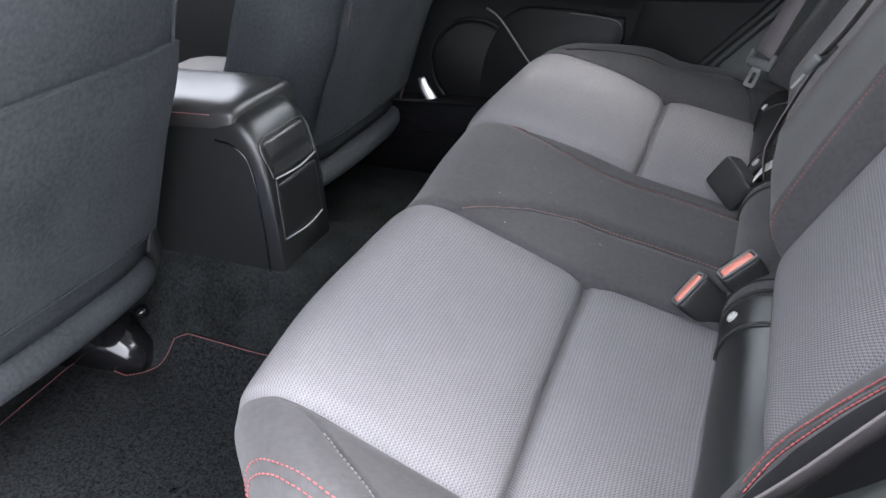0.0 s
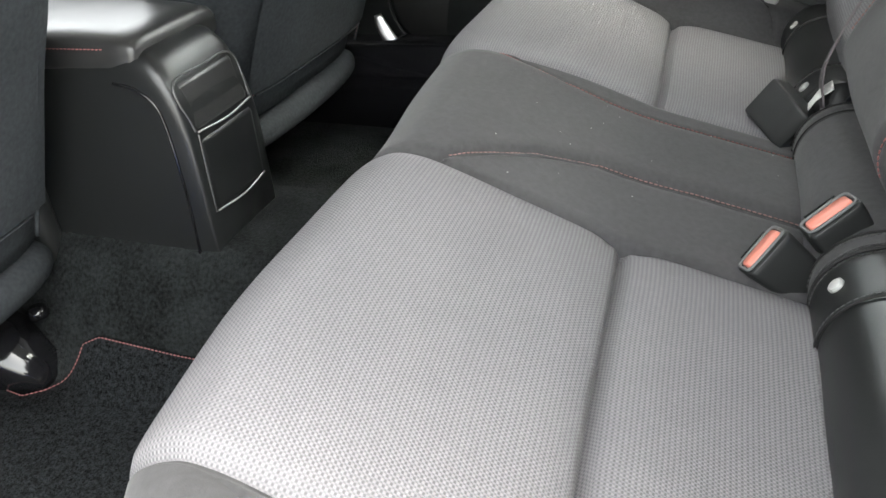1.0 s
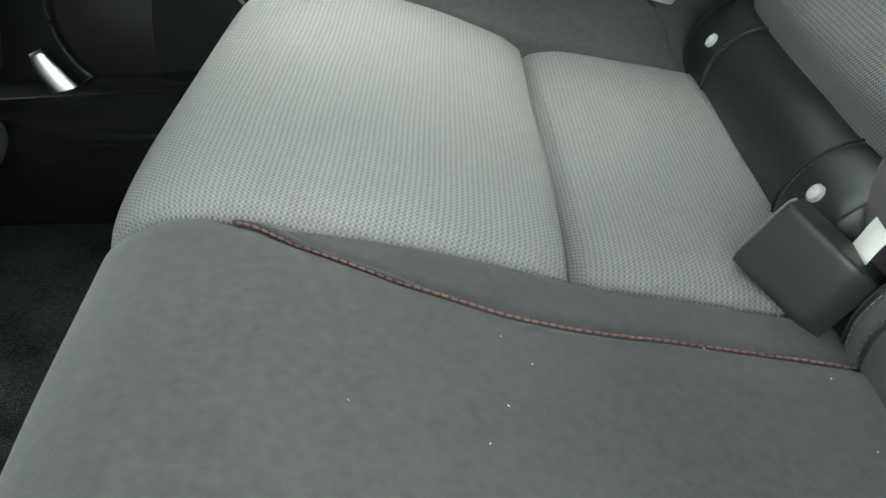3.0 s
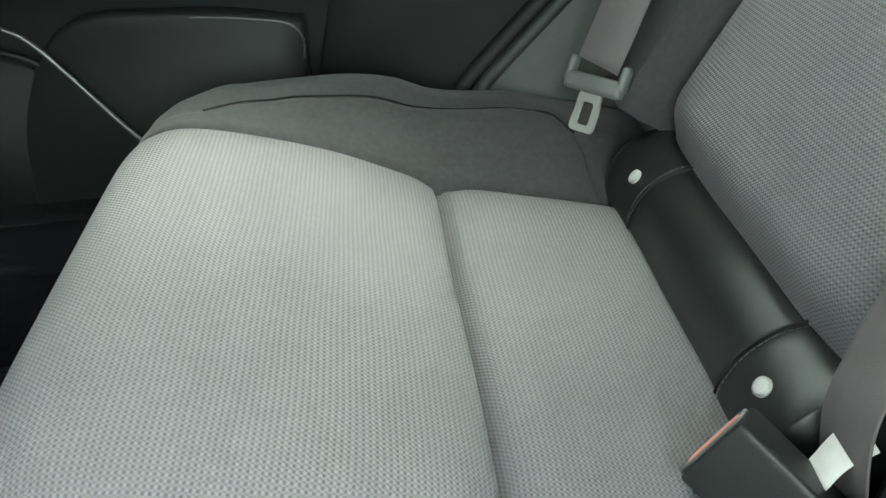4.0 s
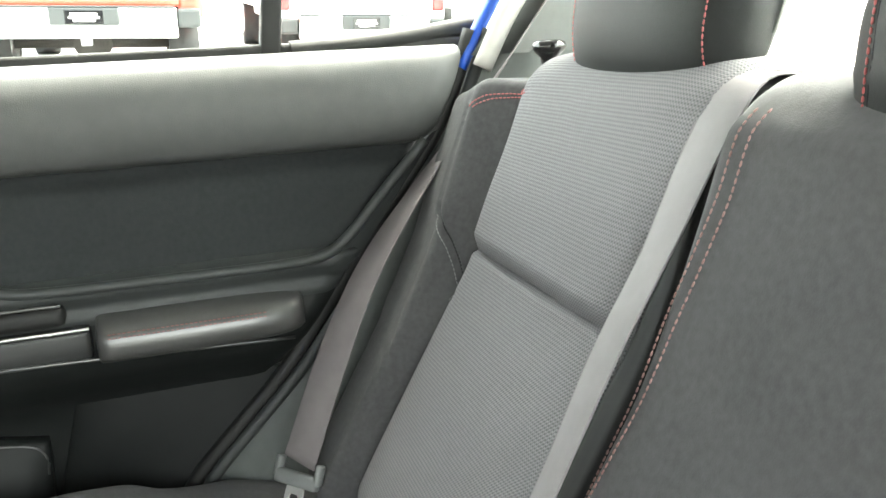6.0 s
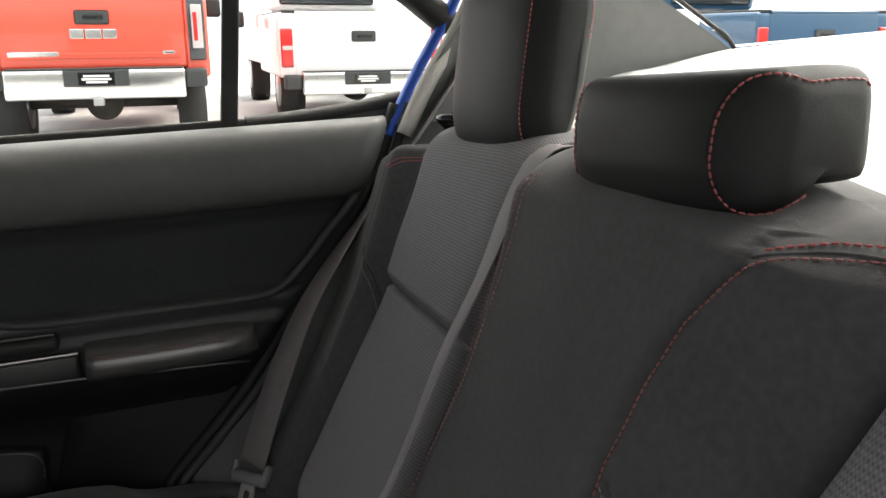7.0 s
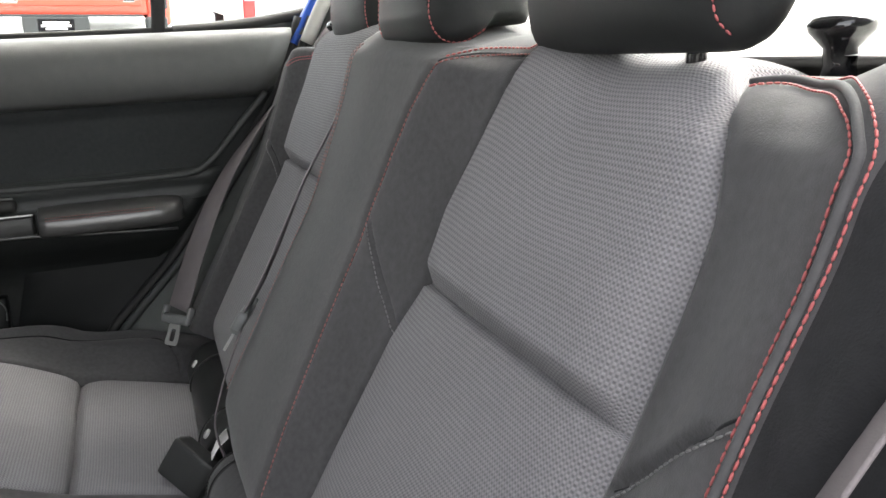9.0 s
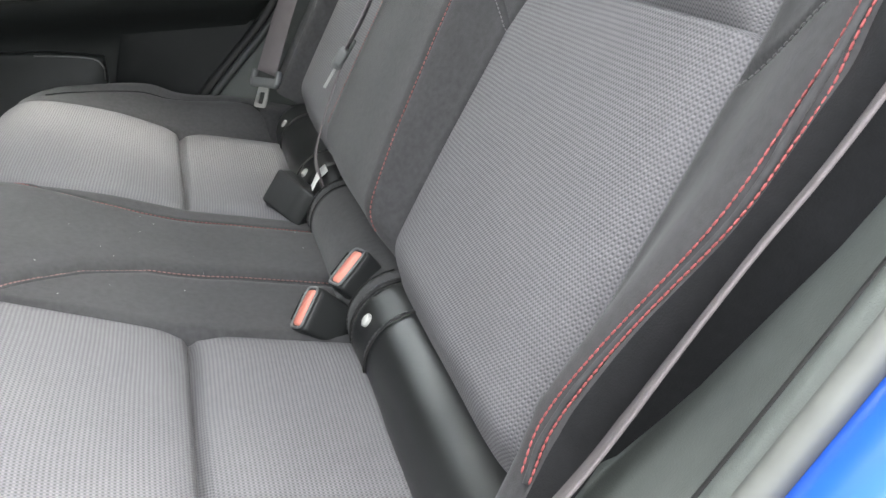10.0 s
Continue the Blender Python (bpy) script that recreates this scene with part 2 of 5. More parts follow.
def stitches(name, pts, mat, parent=None, step=0.0050, length=0.0045, r=0.0007, side=None, normal=None):
    """A row of single thread stitches along a path, each a small lens-shaped bead."""
    p = np.asarray(pts, float)
    l = np.r_[0, np.cumsum(np.linalg.norm(np.diff(p, axis=0), axis=1))]
    verts, faces = [], []
    for k, s in enumerate(np.arange(step / 2, l[-1] - length, step)):
        a, b = (np.array([np.interp(s + o, l, p[:, i]) for i in range(3)]) for o in (0, length))
        t = (b - a) / np.linalg.norm(b - a)
        ref = np.array([0, 0, 1.0]) if abs(t[2]) < 0.8 else np.array([1.0, 0, 0])
        u = np.cross(t, ref)
        u /= np.linalg.norm(u)
        w = np.cross(u, t)
        base = len(verts)
        verts.append(a)
        for f, rr in ((0.25, 1.0), (0.75, 1.0)):
            c = a + (b - a) * f
            verts += [c + rr * r * (math.cos(g) * u + math.sin(g) * w) for g in np.linspace(0, 2 * math.pi, 5, endpoint=False)]
        verts.append(b)
        for j in range(5):
            m = (j + 1) % 5
            faces += [(base, base + 1 + m, base + 1 + j), (base + 1 + j, base + 1 + m, base + 6 + m, base + 6 + j), (base + 11, base + 6 + j, base + 6 + m)]
    return raw(name, verts, faces, mat, parent)


def bell(d, w):
    return np.exp(-((d / w) ** 2))


def smooth01(x, a, b):
    t = np.clip((x - a) / (b - a), 0, 1)
    return t * t * (3 - 2 * t)


PADTRIM = material("soft_door_pad", (0.078, 0.080, 0.079), 0.55, vary=0.12, bump=0.35, bscale=900)
DOORCLOTH = material("door_cloth", (0.026, 0.0285, 0.0295), 0.9, vary=0.2, scale=150, bump=0.4, bscale=800, spec=0.2)
HIDE2 = material("armrest_leatherette", (0.045, 0.044, 0.043), 0.32, vary=0.12, bump=0.12, bscale=900, spec=0.9, coat=0.25)
SILVER2 = material("pale_trim_edge", (0.12, 0.12, 0.12), 0.35, 0.6, vary=0.2)
# black of the rubber seals, also used to paint deep shade
RUBBERB_SHADE = material("black_rubber_and_shade", (0.007, 0.007, 0.007), 0.65, vary=0.15)
FLAP = material("cover_flap", (0.011, 0.0118, 0.012), 0.36, vary=0.15, bump=0.12, bscale=900)
WEB2 = material("pale_belt_webbing", (0.215, 0.200, 0.207), 0.75, vary=0.08, bump=0.25, bscale=1100)
GRIP = material("grey_grip_plastic", (0.14, 0.145, 0.145), 0.45, vary=0.12)
LIDHIDE = material("lid_leatherette", (0.028, 0.028, 0.028), 0.28, vary=0.1, bump=0.15, bscale=700)
LOWTRIM = material("lower_door_plastic", (0.0095, 0.0108, 0.0106), 0.5, vary=0.15, bump=0.3, bscale=1000, spec=0.25)
SIDECLOTH = material("black_side_cloth", (0.014, 0.014, 0.0152), 0.85, vary=0.2, scale=170, bump=0.3, bscale=900, spec=0.2, sheen=0.06)
LOWTRIM2 = material("lower_door_vinyl", (0.007, 0.008, 0.008), 0.6, vary=0.15, bump=0.3, bscale=1000, spec=0.2)


# ---- rear bench: cushion ----
def lerp_cols(edges, counts):
    """Columns of each panel between neighbouring seam lines; edges: one array a seam, over the rows."""
    out = []
    for a, b, n in zip(edges[:-1], edges[1:], counts):
        t = np.linspace(0, 1, n)
        out.append(a[:, None] * (1 - t) + b[:, None] * t)
    return out


def skin(name, place, ys, vs, mat, parent, label=""):
    """A panel of cloth: place(y, row) gives its points; rows run along the profile."""
    rows, cols = ys.shape
    pts = place(ys, vs)
    length = np.r_[0, np.cumsum(np.linalg.norm(np.diff(pts[:, cols // 2], axis=0), axis=1))]
    across = np.concatenate([ys[:, :1], ys[:, :1] + np.cumsum(np.linalg.norm(np.diff(pts, axis=1), axis=2), axis=1)], 1)
    uv = np.stack([across, np.repeat(length[:, None], cols, 1)], -1)
    return raw(name, pts.reshape(-1, 3), grid_faces(rows, cols), mat, parent, label, uv.reshape(-1, 2))


NC = 220
C0 = 76
cprof = spline([(-0.345, 0.300), (-0.375, 0.38), (-0.398, 0.47), (-0.406, 0.53), (-0.398, 0.570), (-0.372, 0.592), (-0.335, 0.594), (-0.25, 0.560),
                (-0.17, 0.527), (-0.10, 0.506), (-0.03, 0.487), (0.03, 0.470)], NC)
ctan = np.gradient(cprof, axis=0)
ctan /= np.linalg.norm(ctan, axis=1)[:, None]
cnor = np.stack([-ctan[:, 1], ctan[:, 0]], 1)
cx = np.maximum.accumulate(np.where(np.arange(NC) < C0, np.minimum(cprof[:, 0], -0.335), cprof[:, 0]))
NI0, NI1, FI0, FI1 = -0.545, -0.179, 0.144, 0.507
SEAM_X = -0.161
far_edge = np.where(np.arange(NC) < C0, np.interp(cprof[:, 1], [0.53, 0.57, 0.592], [0.150, 0.138, 0.121]), np.interp(cprof[:, 0], [-0.335, -0.315, -0.296, -0.245, -0.19, -0.11, -0.06], [0.121, 0.122, 0.126, 0.135, 0.142, 0.145, 0.145]))
far_edge = np.convolve(np.pad(far_edge, 4, mode="edge"), np.ones(9) / 9, "valid")


def seam_near(x):
    return np.interp(x, [-0.345, -0.325, -0.298, -0.256, -0.20, -0.12, 0.05], [-0.181, -0.176, -0.137, -0.094, -0.062, -0.053, -0.050])


def seam_far(x):
    return np.interp(x, [-0.350, -0.335, -0.305, -0.26, -0.21, -0.12, 0.05], [0.141, 0.121, 0.106, 0.094, 0.092, 0.100, 0.103])


def seam_bolster(x):
    return np.interp(x, [-0.36, -0.34, -0.32, -0.277, -0.206, -0.10, -0.06, -0.04, -0.02, 0.05], [0.509, 0.511, 0.52, 0.573, 0.635, 0.688, 0.688, 0.65, 0.56, 0.53])


def seam_far_bolster(x):
    return np.interp(x, [-0.37, -0.352, -0.335, -0.30, -0.24, -0.195, -0.105, -0.076, -0.061, -0.037, -0.028, -0.02, 0.05], [0.510, 0.526, 0.550, 0.568, 0.581, 0.591, 0.612, 0.615, 0.606, 0.560, 0.520, 0.514, 0.514])


def cushion_at(y, rows):
    x = cx[rows][:, None] + 0 * y
    o = np.zeros_like(y)
    for a, b in ((NI0, NI1), (far_edge[rows][:, None] + 0 * y, FI1)):
        inside = smooth01(y, a - 0.004, a + 0.004) * (1 - smooth01(y, b - 0.004, b + 0.004))
        t = np.clip((y - (a + b) / 2) / ((b - a) / 2), -1, 1)
        o += inside * (0.006 * (1 - np.abs(t) ** 10))
        o -= inside * (0.015 * bell(x - SEAM_X, 0.0038) + 0.008 * bell(x - SEAM_X, 0.018))
        for e in (a, b):
            o -= 0.006 * bell(y - e, 0.005)
    on = smooth01(x, -0.36, -0.30)
    sn, sf = seam_near(x), seam_far(x)
    mid = smooth01(y, sn - 0.004, sn + 0.018) * (1 - smooth01(y, sf - 0.018, sf + 0.004))
    o += 0.005 * mid * on
    o -= 0.005 * on * (bell(y - sn, 0.0035) + bell(y - sf, 0.0035))
    ay = np.where(y > 0, y - FI1, NI0 - y)
    lift = smooth01(x, -0.37, np.where(y > 0, -0.23, -0.16))
    o += np.where(y > 0, np.interp(x, [-0.30, -0.20, -0.10], [0.027, 0.027, 0.038]), 0.012) * lift * smooth01(ay, 0.0, 0.085)
    sb = np.where(y > 0, seam_far_bolster(x), NI0 - (seam_bolster(x) - FI1))
    o -= 0.0055 * bell(y - sb, 0.0035) * on
    a0 = np.interp(x, [-0.40, -0.30, -0.20, -0.10], [0.050, 0.085, 0.110, 0.135])
    o -= np.where(y > 0, 0.085 * smooth01(ay, a0, a0 + 0.11) ** 1.3, 0.17 * smooth01(ay, 0.070, 0.155) ** 1.2)
    px = cprof[rows, 0][:, None] + cnor[rows, 0][:, None] * o
    pz = cprof[rows, 1][:, None] + cnor[rows, 1][:, None] * o
    front = smooth01(-px, 0.08, 0.36)
    px = px + np.where(y > 0, 0.13 * smooth01(ay, 0.0, 0.21) ** 1.6, 0.95 * np.maximum(0, ay - 0.004)) * front
    px = px - 0.034 * smooth01(y, -0.15, 0.25) * smooth01(-px, 0.25, 0.38)
    px = px + front * (0.018 * smooth01(-y, 0.34, 0.545) ** 1.5 - 0.008 * bell(y + 0.02, 0.11))
    px = px + 0.012 * smooth01(y, 0.10, 0.16) * (1 - smooth01(y, 0.22, 0.40)) * (1 - smooth01(pz, 0.53, 0.585)) * front
    px = px + np.interp(y, [-0.545, -0.18, 0.14, 0.507], [0.008, -0.002, -0.006, -0.012]) * bell(px - SEAM_X, 0.07)
    return np.stack([px, y, pz], -1)


bench = thing("rear_seat_cushion", "charcoal rear bench cushion with grey mesh inserts and suede bolsters", "car seat", (-0.2, -0.02, 0.3))
allrows = np.arange(NC)
k = np.ones(NC)
sbx = seam_bolster(cx)
edges = [(-0.705) * k, NI0 - (sbx - FI1), NI0 * k, NI1 * k, np.maximum(seam_near(cx), NI1 + 0.002), np.minimum(seam_far(cx), far_edge - 0.002), far_edge, FI1 * k, np.maximum(seam_far_bolster(cx), FI1 + 0.002), 0.735 * k]
cols = lerp_cols(edges, [14, 20, 64, 20, 30, 12, 64, 22, 12])
cut = int(np.argmin(np.abs(cprof[:, 0] - SEAM_X)))
names = [("side_panel", SUEDE), ("bolster", SUEDE), ("insert", MESH), ("centre_side", SUEDE), ("centre_panel", SUEDE), ("centre_side", SUEDE), ("insert", MESH), ("bolster", SUEDE), ("side_panel", SUEDE)]
for (nm, mt), ys in zip(names, cols):
    if nm == "insert":
        skin("front_insert", cushion_at, ys[: cut + 1], allrows[: cut + 1], mt, bench, "grey mesh cloth insert")
        skin("rear_insert", cushion_at, ys[cut:], allrows[cut:], mt, bench, "grey mesh cloth insert")
    else:
        skin(nm, cushion_at, ys, allrows, mt, bench)
part("foam_base", box(-0.19, -0.02, 0.375, 0.32, 1.36, 0.15, 0.02), SUEDE, bench)


def on_cushion(xs, ys, up=0.0008):
    """Points on the cushion's skin over plan points."""
    out = []
    for x, y in zip(xs, ys):
        r = C0 + int(np.argmin(np.abs(cprof[C0:, 0] - x)))
        rr = np.array([max(r - 1, 0), r, min(r + 1, NC - 1)])
        p = cushion_at(np.full((3, 1), y), rr)[:, 0]
        s = np.interp(x, p[:, 0], [0, 1, 2]) if p[2, 0] > p[0, 0] else 1.0
        q = np.array([np.interp(s, [0, 1, 2], p[:, c]) for c in range(3)])
        out.append(q + np.array([cnor[r, 0], 0, cnor[r, 1]]) * up)
    return np.array(out)


xs = np.linspace(-0.335, -0.012, 60)
stitches("seam_stitching", on_cushion(xs, seam_far(xs) - 0.0025, 0.0032), THREAD_DULL, bench, r=0.0007)
xs2 = np.linspace(-0.322, -0.012, 60)
stitches("seam_stitching", on_cushion(xs2, seam_near(xs2) + 0.0012, 0.0038), THREAD_MUTED, bench, r=0.0007)
tube("seam_welt", on_cushion(xs2, seam_near(xs2) - 0.0024, 0.0004)[::3], 0.0018, SUEDE, bench, n=100, sides=8)
tube("seam_welt", on_cushion(xs, seam_far(xs) + 0.0012, 0.0014)[::3], 0.0018, SUEDE, bench, n=100, sides=8)
xs3 = np.linspace(-0.315, -0.10, 40)
stitches("seam_stitching", on_cushion(xs3, NI0 - (seam_bolster(xs3) - FI1) - 0.005), THREAD_GREY, bench)
for rows_, ys_ in (([60, 83, 89, 93, 97, 101, 105, 190], [-0.603, -0.604, -0.607, -0.613, -0.619, -0.6235, -0.627, -0.630]),
                   ([60, 82, 87, 92, 95, 99, 105, 190], [-0.612, -0.613, -0.617, -0.6225, -0.627, -0.631, -0.635, -0.639])):
    q = []
    for r in range(62, 190):
        y = float(np.interp(r, rows_, ys_))
        q.append(cushion_at(np.full((1, 1), y), np.array([r]))[0, 0] + 0.0010 * np.array([cnor[r, 0], 0, cnor[r, 1]]))
    stitches("side_stitching", np.array(q), THREAD, bench, step=0.0056, length=0.0046, r=0.0006)
xs4 = np.linspace(-0.348, -0.030, 160)
p4 = spline(on_cushion(xs4, seam_far_bolster(xs4), 0.0034)[::8], 90)
tube("bolster_piping", p4 - np.array([0, 0, 0.0008]), 0.0010, SIDECLOTH, bench, n=120, sides=6)
settle(bench)
nest(bench, "bolster_piping", "bolster")
nest(bench, "seam_stitching", "centre_panel")
nest(bench, "seam_welt", "centre_panel")
nest(bench, "side_stitching", "side_panel")

# specks of lint on the suede
lint_rng = random.Random(4)
verts, faces = [], []
for _ in range(18):
    lx = lint_rng.uniform(-0.30, -0.02)
    ly = lint_rng.uniform(float(seam_near(lx)) - 0.06, float(seam_far(lx)) + 0.02)
    c = on_cushion([lx], [ly], 0.0007)[0]
    a, l, w = lint_rng.uniform(0, 3.14), lint_rng.uniform(0.0003, 0.0009), lint_rng.uniform(0.00008, 0.00018)
    u, v = np.array([math.cos(a), math.sin(a), 0.0]) * l, np.array([-math.sin(a), math.cos(a), 0.0]) * w
    b0 = len(verts)
    verts += [c - u - v, c + u - v, c + u * 0.8 + v, c - u + v, c + np.array([0, 0, 0.0005])]
    faces += [(b0, b0 + 1, b0 + 4), (b0 + 1, b0 + 2, b0 + 4), (b0 + 2, b0 + 3, b0 + 4), (b0 + 3, b0, b0 + 4), (b0 + 3, b0 + 2, b0 + 1, b0)]
tagged(raw("lint", verts, faces, TAG), "tiny white lint specks on the dark suede cushion", "lint", kind="stuff")

# ---- rear bench: backrests ----
NB = 260
bprof = spline([(-0.005, 0.470), (0.000, 0.510), (0.022, 0.552), (0.060, 0.622), (0.104, 0.70), (0.149, 0.78), (0.172, 0.822), (0.194, 0.875), (0.214, 0.93),
                (0.232, 0.985), (0.246, 1.010), (0.272, 1.022), (0.32, 1.020), (0.36, 1.000), (0.37, 0.95)], NB)
btan = np.gradient(bprof, axis=0)
btan /= np.linalg.norm(btan, axis=1)[:, None]
bnor = np.stack([-btan[:, 1], btan[:, 0]], 1)
top = int(np.argmax(bprof[:, 1]))
bz = np.where(np.arange(NB) <= top, bprof[:, 1], 1.03 + 0.001 * np.arange(NB))
BI = 0.492
SEAM_Z = 0.822
SEAM_Z_FAR = 0.840


def inner_edge(z):
    return np.interp(z, [0.5, 0.56, 0.68, 0.77, 0.82, 0.876, 0.94, 0.99], [-0.162, -0.165, -0.172, -0.182, -0.203, -0.208, -0.230, -0.256])


# outer edge of the black strip, widened to fill the shade behind the belt
def far_inner(z):
    return np.interp(z, [0.5, 0.60, 0.80, 0.95, 1.03], [0.186, 0.206, 0.212, 0.194, 0.180])


def far_outer(z):
    return np.interp(z, [0.55, 0.70, 0.82, 0.95], [0.521, 0.515, 0.508, 0.503])


def near_stitch(z):
    return np.interp(z, [0.5, 0.60, 0.66, 0.74, 0.80, 0.846, 0.90, 0.94, 0.962, 0.974, 0.984, 0.994, 1.004, 1.009], [-0.14, -0.128, -0.110, -0.097, -0.091, -0.090, -0.104, -0.122, -0.142, -0.153, -0.163, -0.176, -0.203, -0.25])


def outer_stitch(z):
    return np.interp(z, [0.50, 0.592, 0.62, 0.67, 0.75, 0.83, 0.92, 0.955, 0.972, 0.984, 0.99], [0.552, 0.542, 0.534, 0.545, 0.573, 0.583, 0.597, 0.596, 0.586, 0.558, 0.520])


def outer_wing(ay, s):
    """Height of the cross seam on the outer bolsters."""
    if s > 0:
        return np.interp(ay, [0.497, 0.515, 0.535, 0.566], [0.785, 0.806, 0.834, 0.861])
    return np.interp(ay, [0.490, 0.512, 0.534, 0.552, 0.568, 0.586], [0.790, 0.806, 0.823, 0.839, 0.852, 0.869])


SPLIT = 0.163


def near_outer(row):
    return -np.interp(row, [0, 160, 173, 182, 192, 204, 212, 218, 259], [0.492, 0.490, 0.488, 0.482, 0.474, 0.458, 0.440, 0.428, 0.420])


def round_off(e, r=0.026):
    """Depth of a side that rolls away over radius r, then falls steeply."""
    q = np.clip(e / r, 0, 0.9)
    return np.minimum(r * (1 - np.sqrt(1 - q * q)) + np.maximum(e - 0.9 * r, 0) * 2.06, 0.15)


def back_at(y, rows):
    z = bz[rows][:, None] + 0 * y
    zc = np.minimum(z, 0.975)
    o = np.zeros_like(y)
    ay = np.abs(y)
    zs_ = np.where(y > SPLIT, SEAM_Z_FAR, SEAM_Z)
    os = outer_stitch(np.minimum(zc, 0.955)) - 0.028 * (y > 0)
    os = np.where(y > 0, np.maximum(os, far_outer(zc) + 0.022), os)
    bo = np.where(y > 0, far_outer(zc), BI)
    o += 0.030 * smooth01(ay, bo + 0.004, os - 0.004) * smooth01(ay, bo, bo + 0.01)
    o -= np.where(y > 0, 0.12 * smooth01(ay - os, 0.060, 0.130) ** 1.2, round_off(ay - os - 0.011))
    for a in (inner_edge(zc), near_outer(rows[:, None] + 0 * y), far_inner(zc), far_outer(zc)):
        o -= 0.006 * bell(y - a, 0.005)
    for a, b in ((near_outer(rows[:, None] + 0 * y), inner_edge(zc)), (far_inner(zc), far_outer(zc))):
        t = np.clip((y - (a + b) / 2) / ((b - a) / 2), -1, 1)
        inside = smooth01(y, a - 0.004, a + 0.004) * (1 - smooth01(y, b - 0.004, b + 0.004))
        o += inside * 0.010 * (1 - np.abs(t) ** 8)
        o += inside * (1 - np.abs(t) ** 14) * (-0.013 * smooth01(z, zs_ - 0.0075, zs_ - 0.0035) * (1 - np.sqrt(1 - np.clip(1 - (z - zs_ + 0.004) / 0.020, 0, 1) ** 2)) + 0.009 * smooth01(z, zs_ - 0.004, zs_ + 0.014) * (1 - smooth01(z, zs_ + 0.04, zs_ + 0.15)))
    ns, ie = near_stitch(zc), inner_edge(zc)
    mid = smooth01(y, np.minimum(ie, ns - 0.02), ns + 0.004) * (1 - smooth01(y, 0.132, SPLIT + 0.002))
    o += 0.030 * mid * smooth01(z, 0.52, 0.605) * (1 - 0.95 * smooth01(z, 0.98, 1.03))
    o += 0.004 * bell(y - 0.015, 0.07) * mid
    o -= 0.004 * bell(y - ns, 0.003)
    wing = np.interp(y, [-0.182, -0.14, -0.095], [0.772, 0.800, 0.840])
    o -= 0.005 * bell(z - wing, 0.003) * smooth01(y, -0.19, -0.18) * (1 - smooth01(y, -0.10, -0.093))
    o -= 0.003 * bell(ay - os - np.where(y > 0, 0.0045, 0.0105), 0.0025) * smooth01(z, 0.56, 0.60)
    wingo = np.where(y > 0, outer_wing(ay, 1), outer_wing(ay, -1))
    o -= 0.006 * bell(z - wingo, 0.0032) * smooth01(ay, 0.494, 0.500) * (1 - smooth01(ay, np.where(y > 0, 0.566, 0.562), 0.574))
    o -= 0.025 * smooth01(-np.abs(y - SPLIT - 0.003), -0.014, -0.002) ** 2
    o -= np.where(ay < 0.16, 0.040, 0.026) * (1 - smooth01(rows[:, None] + 0 * y, 26, 46)) ** 2 * (1 - smooth01(ay, bo - 0.004, bo + 0.016))
    px = bprof[rows, 0][:, None] + bnor[rows, 0][:, None] * o
    pz = bprof[rows, 1][:, None] + bnor[rows, 1][:, None] * o
    pz = pz - np.where(y > 0, 0.024, 0.018) * smooth01(ay, 0.50, 0.64) ** 1.5 * smooth01(z, 0.86, 0.99)
    rise = np.where(y > SPLIT, 0.002 * smooth01(z, 0.84, 0.99), -0.020 * smooth01(z, 0.965, 1.02) * smooth01(-y, 0.02, 0.16) - 0.026 * smooth01(z, 0.80, 1.0) * smooth01(-y, 0.24, 0.38))
    return np.stack([px + 0.35 * np.maximum(rise, 0), y, pz + rise - 0.075 * (y > 0) * smooth01(z, 0.99, 1.05) * smooth01(ay, 0.48, 0.56)], -1)


def on_back(zs, ys, up=0.0012):
    out = []
    for z, y in zip(zs, ys):
        r = int(np.argmin(np.abs(bprof[: top + 1, 1] - z)))
        rr = np.array([max(r - 1, 0), r, min(r + 1, NB - 1)])
        p = back_at(np.full((3, 1), y), rr)[:, 0]
        s = np.clip(1 + (z - bprof[r, 1]) / max(1e-6, bprof[rr[2], 1] - bprof[r, 1]), 0, 2)
        q = np.array([np.interp(s, [0, 1, 2], p[:, c]) for c in range(3)])
        out.append(q + np.array([bnor[r, 0], 0, bnor[r, 1]]) * up)
    return np.array(out)


brow = np.arange(NB)
kb = np.ones(NB)
ie, nst, ost = inner_edge(bz), np.maximum(near_stitch(bz), inner_edge(bz) + 0.002), np.maximum(outer_stitch(bz), BI + 0.004)
start = 28


def back_thing(name, label, edges, counts, kinds):
    th = thing(name, label, "car seat", (0.15, 0, 0.5))
    low = ("centre_panel", "inner_bolster")
    seam_row = int(np.argmin(np.abs(bprof[: top, 1] - (SEAM_Z if edges[0][0] < 0 else SEAM_Z_FAR) + 0.004)))
    for (nm, mt), ys in zip(kinds, lerp_cols(edges, counts)):
        if nm == "insert":
            skin("lower_insert", back_at, ys[start: seam_row + 1], brow[start: seam_row + 1], mt, th, "grey mesh cloth insert")
            skin("upper_insert", back_at, ys[seam_row:], brow[seam_row:], mt, th, "grey mesh cloth insert")
        else:
            skin(nm, back_at, ys[start:] if nm not in low else ys, brow[start:] if nm not in low else brow, mt, th)
    return th


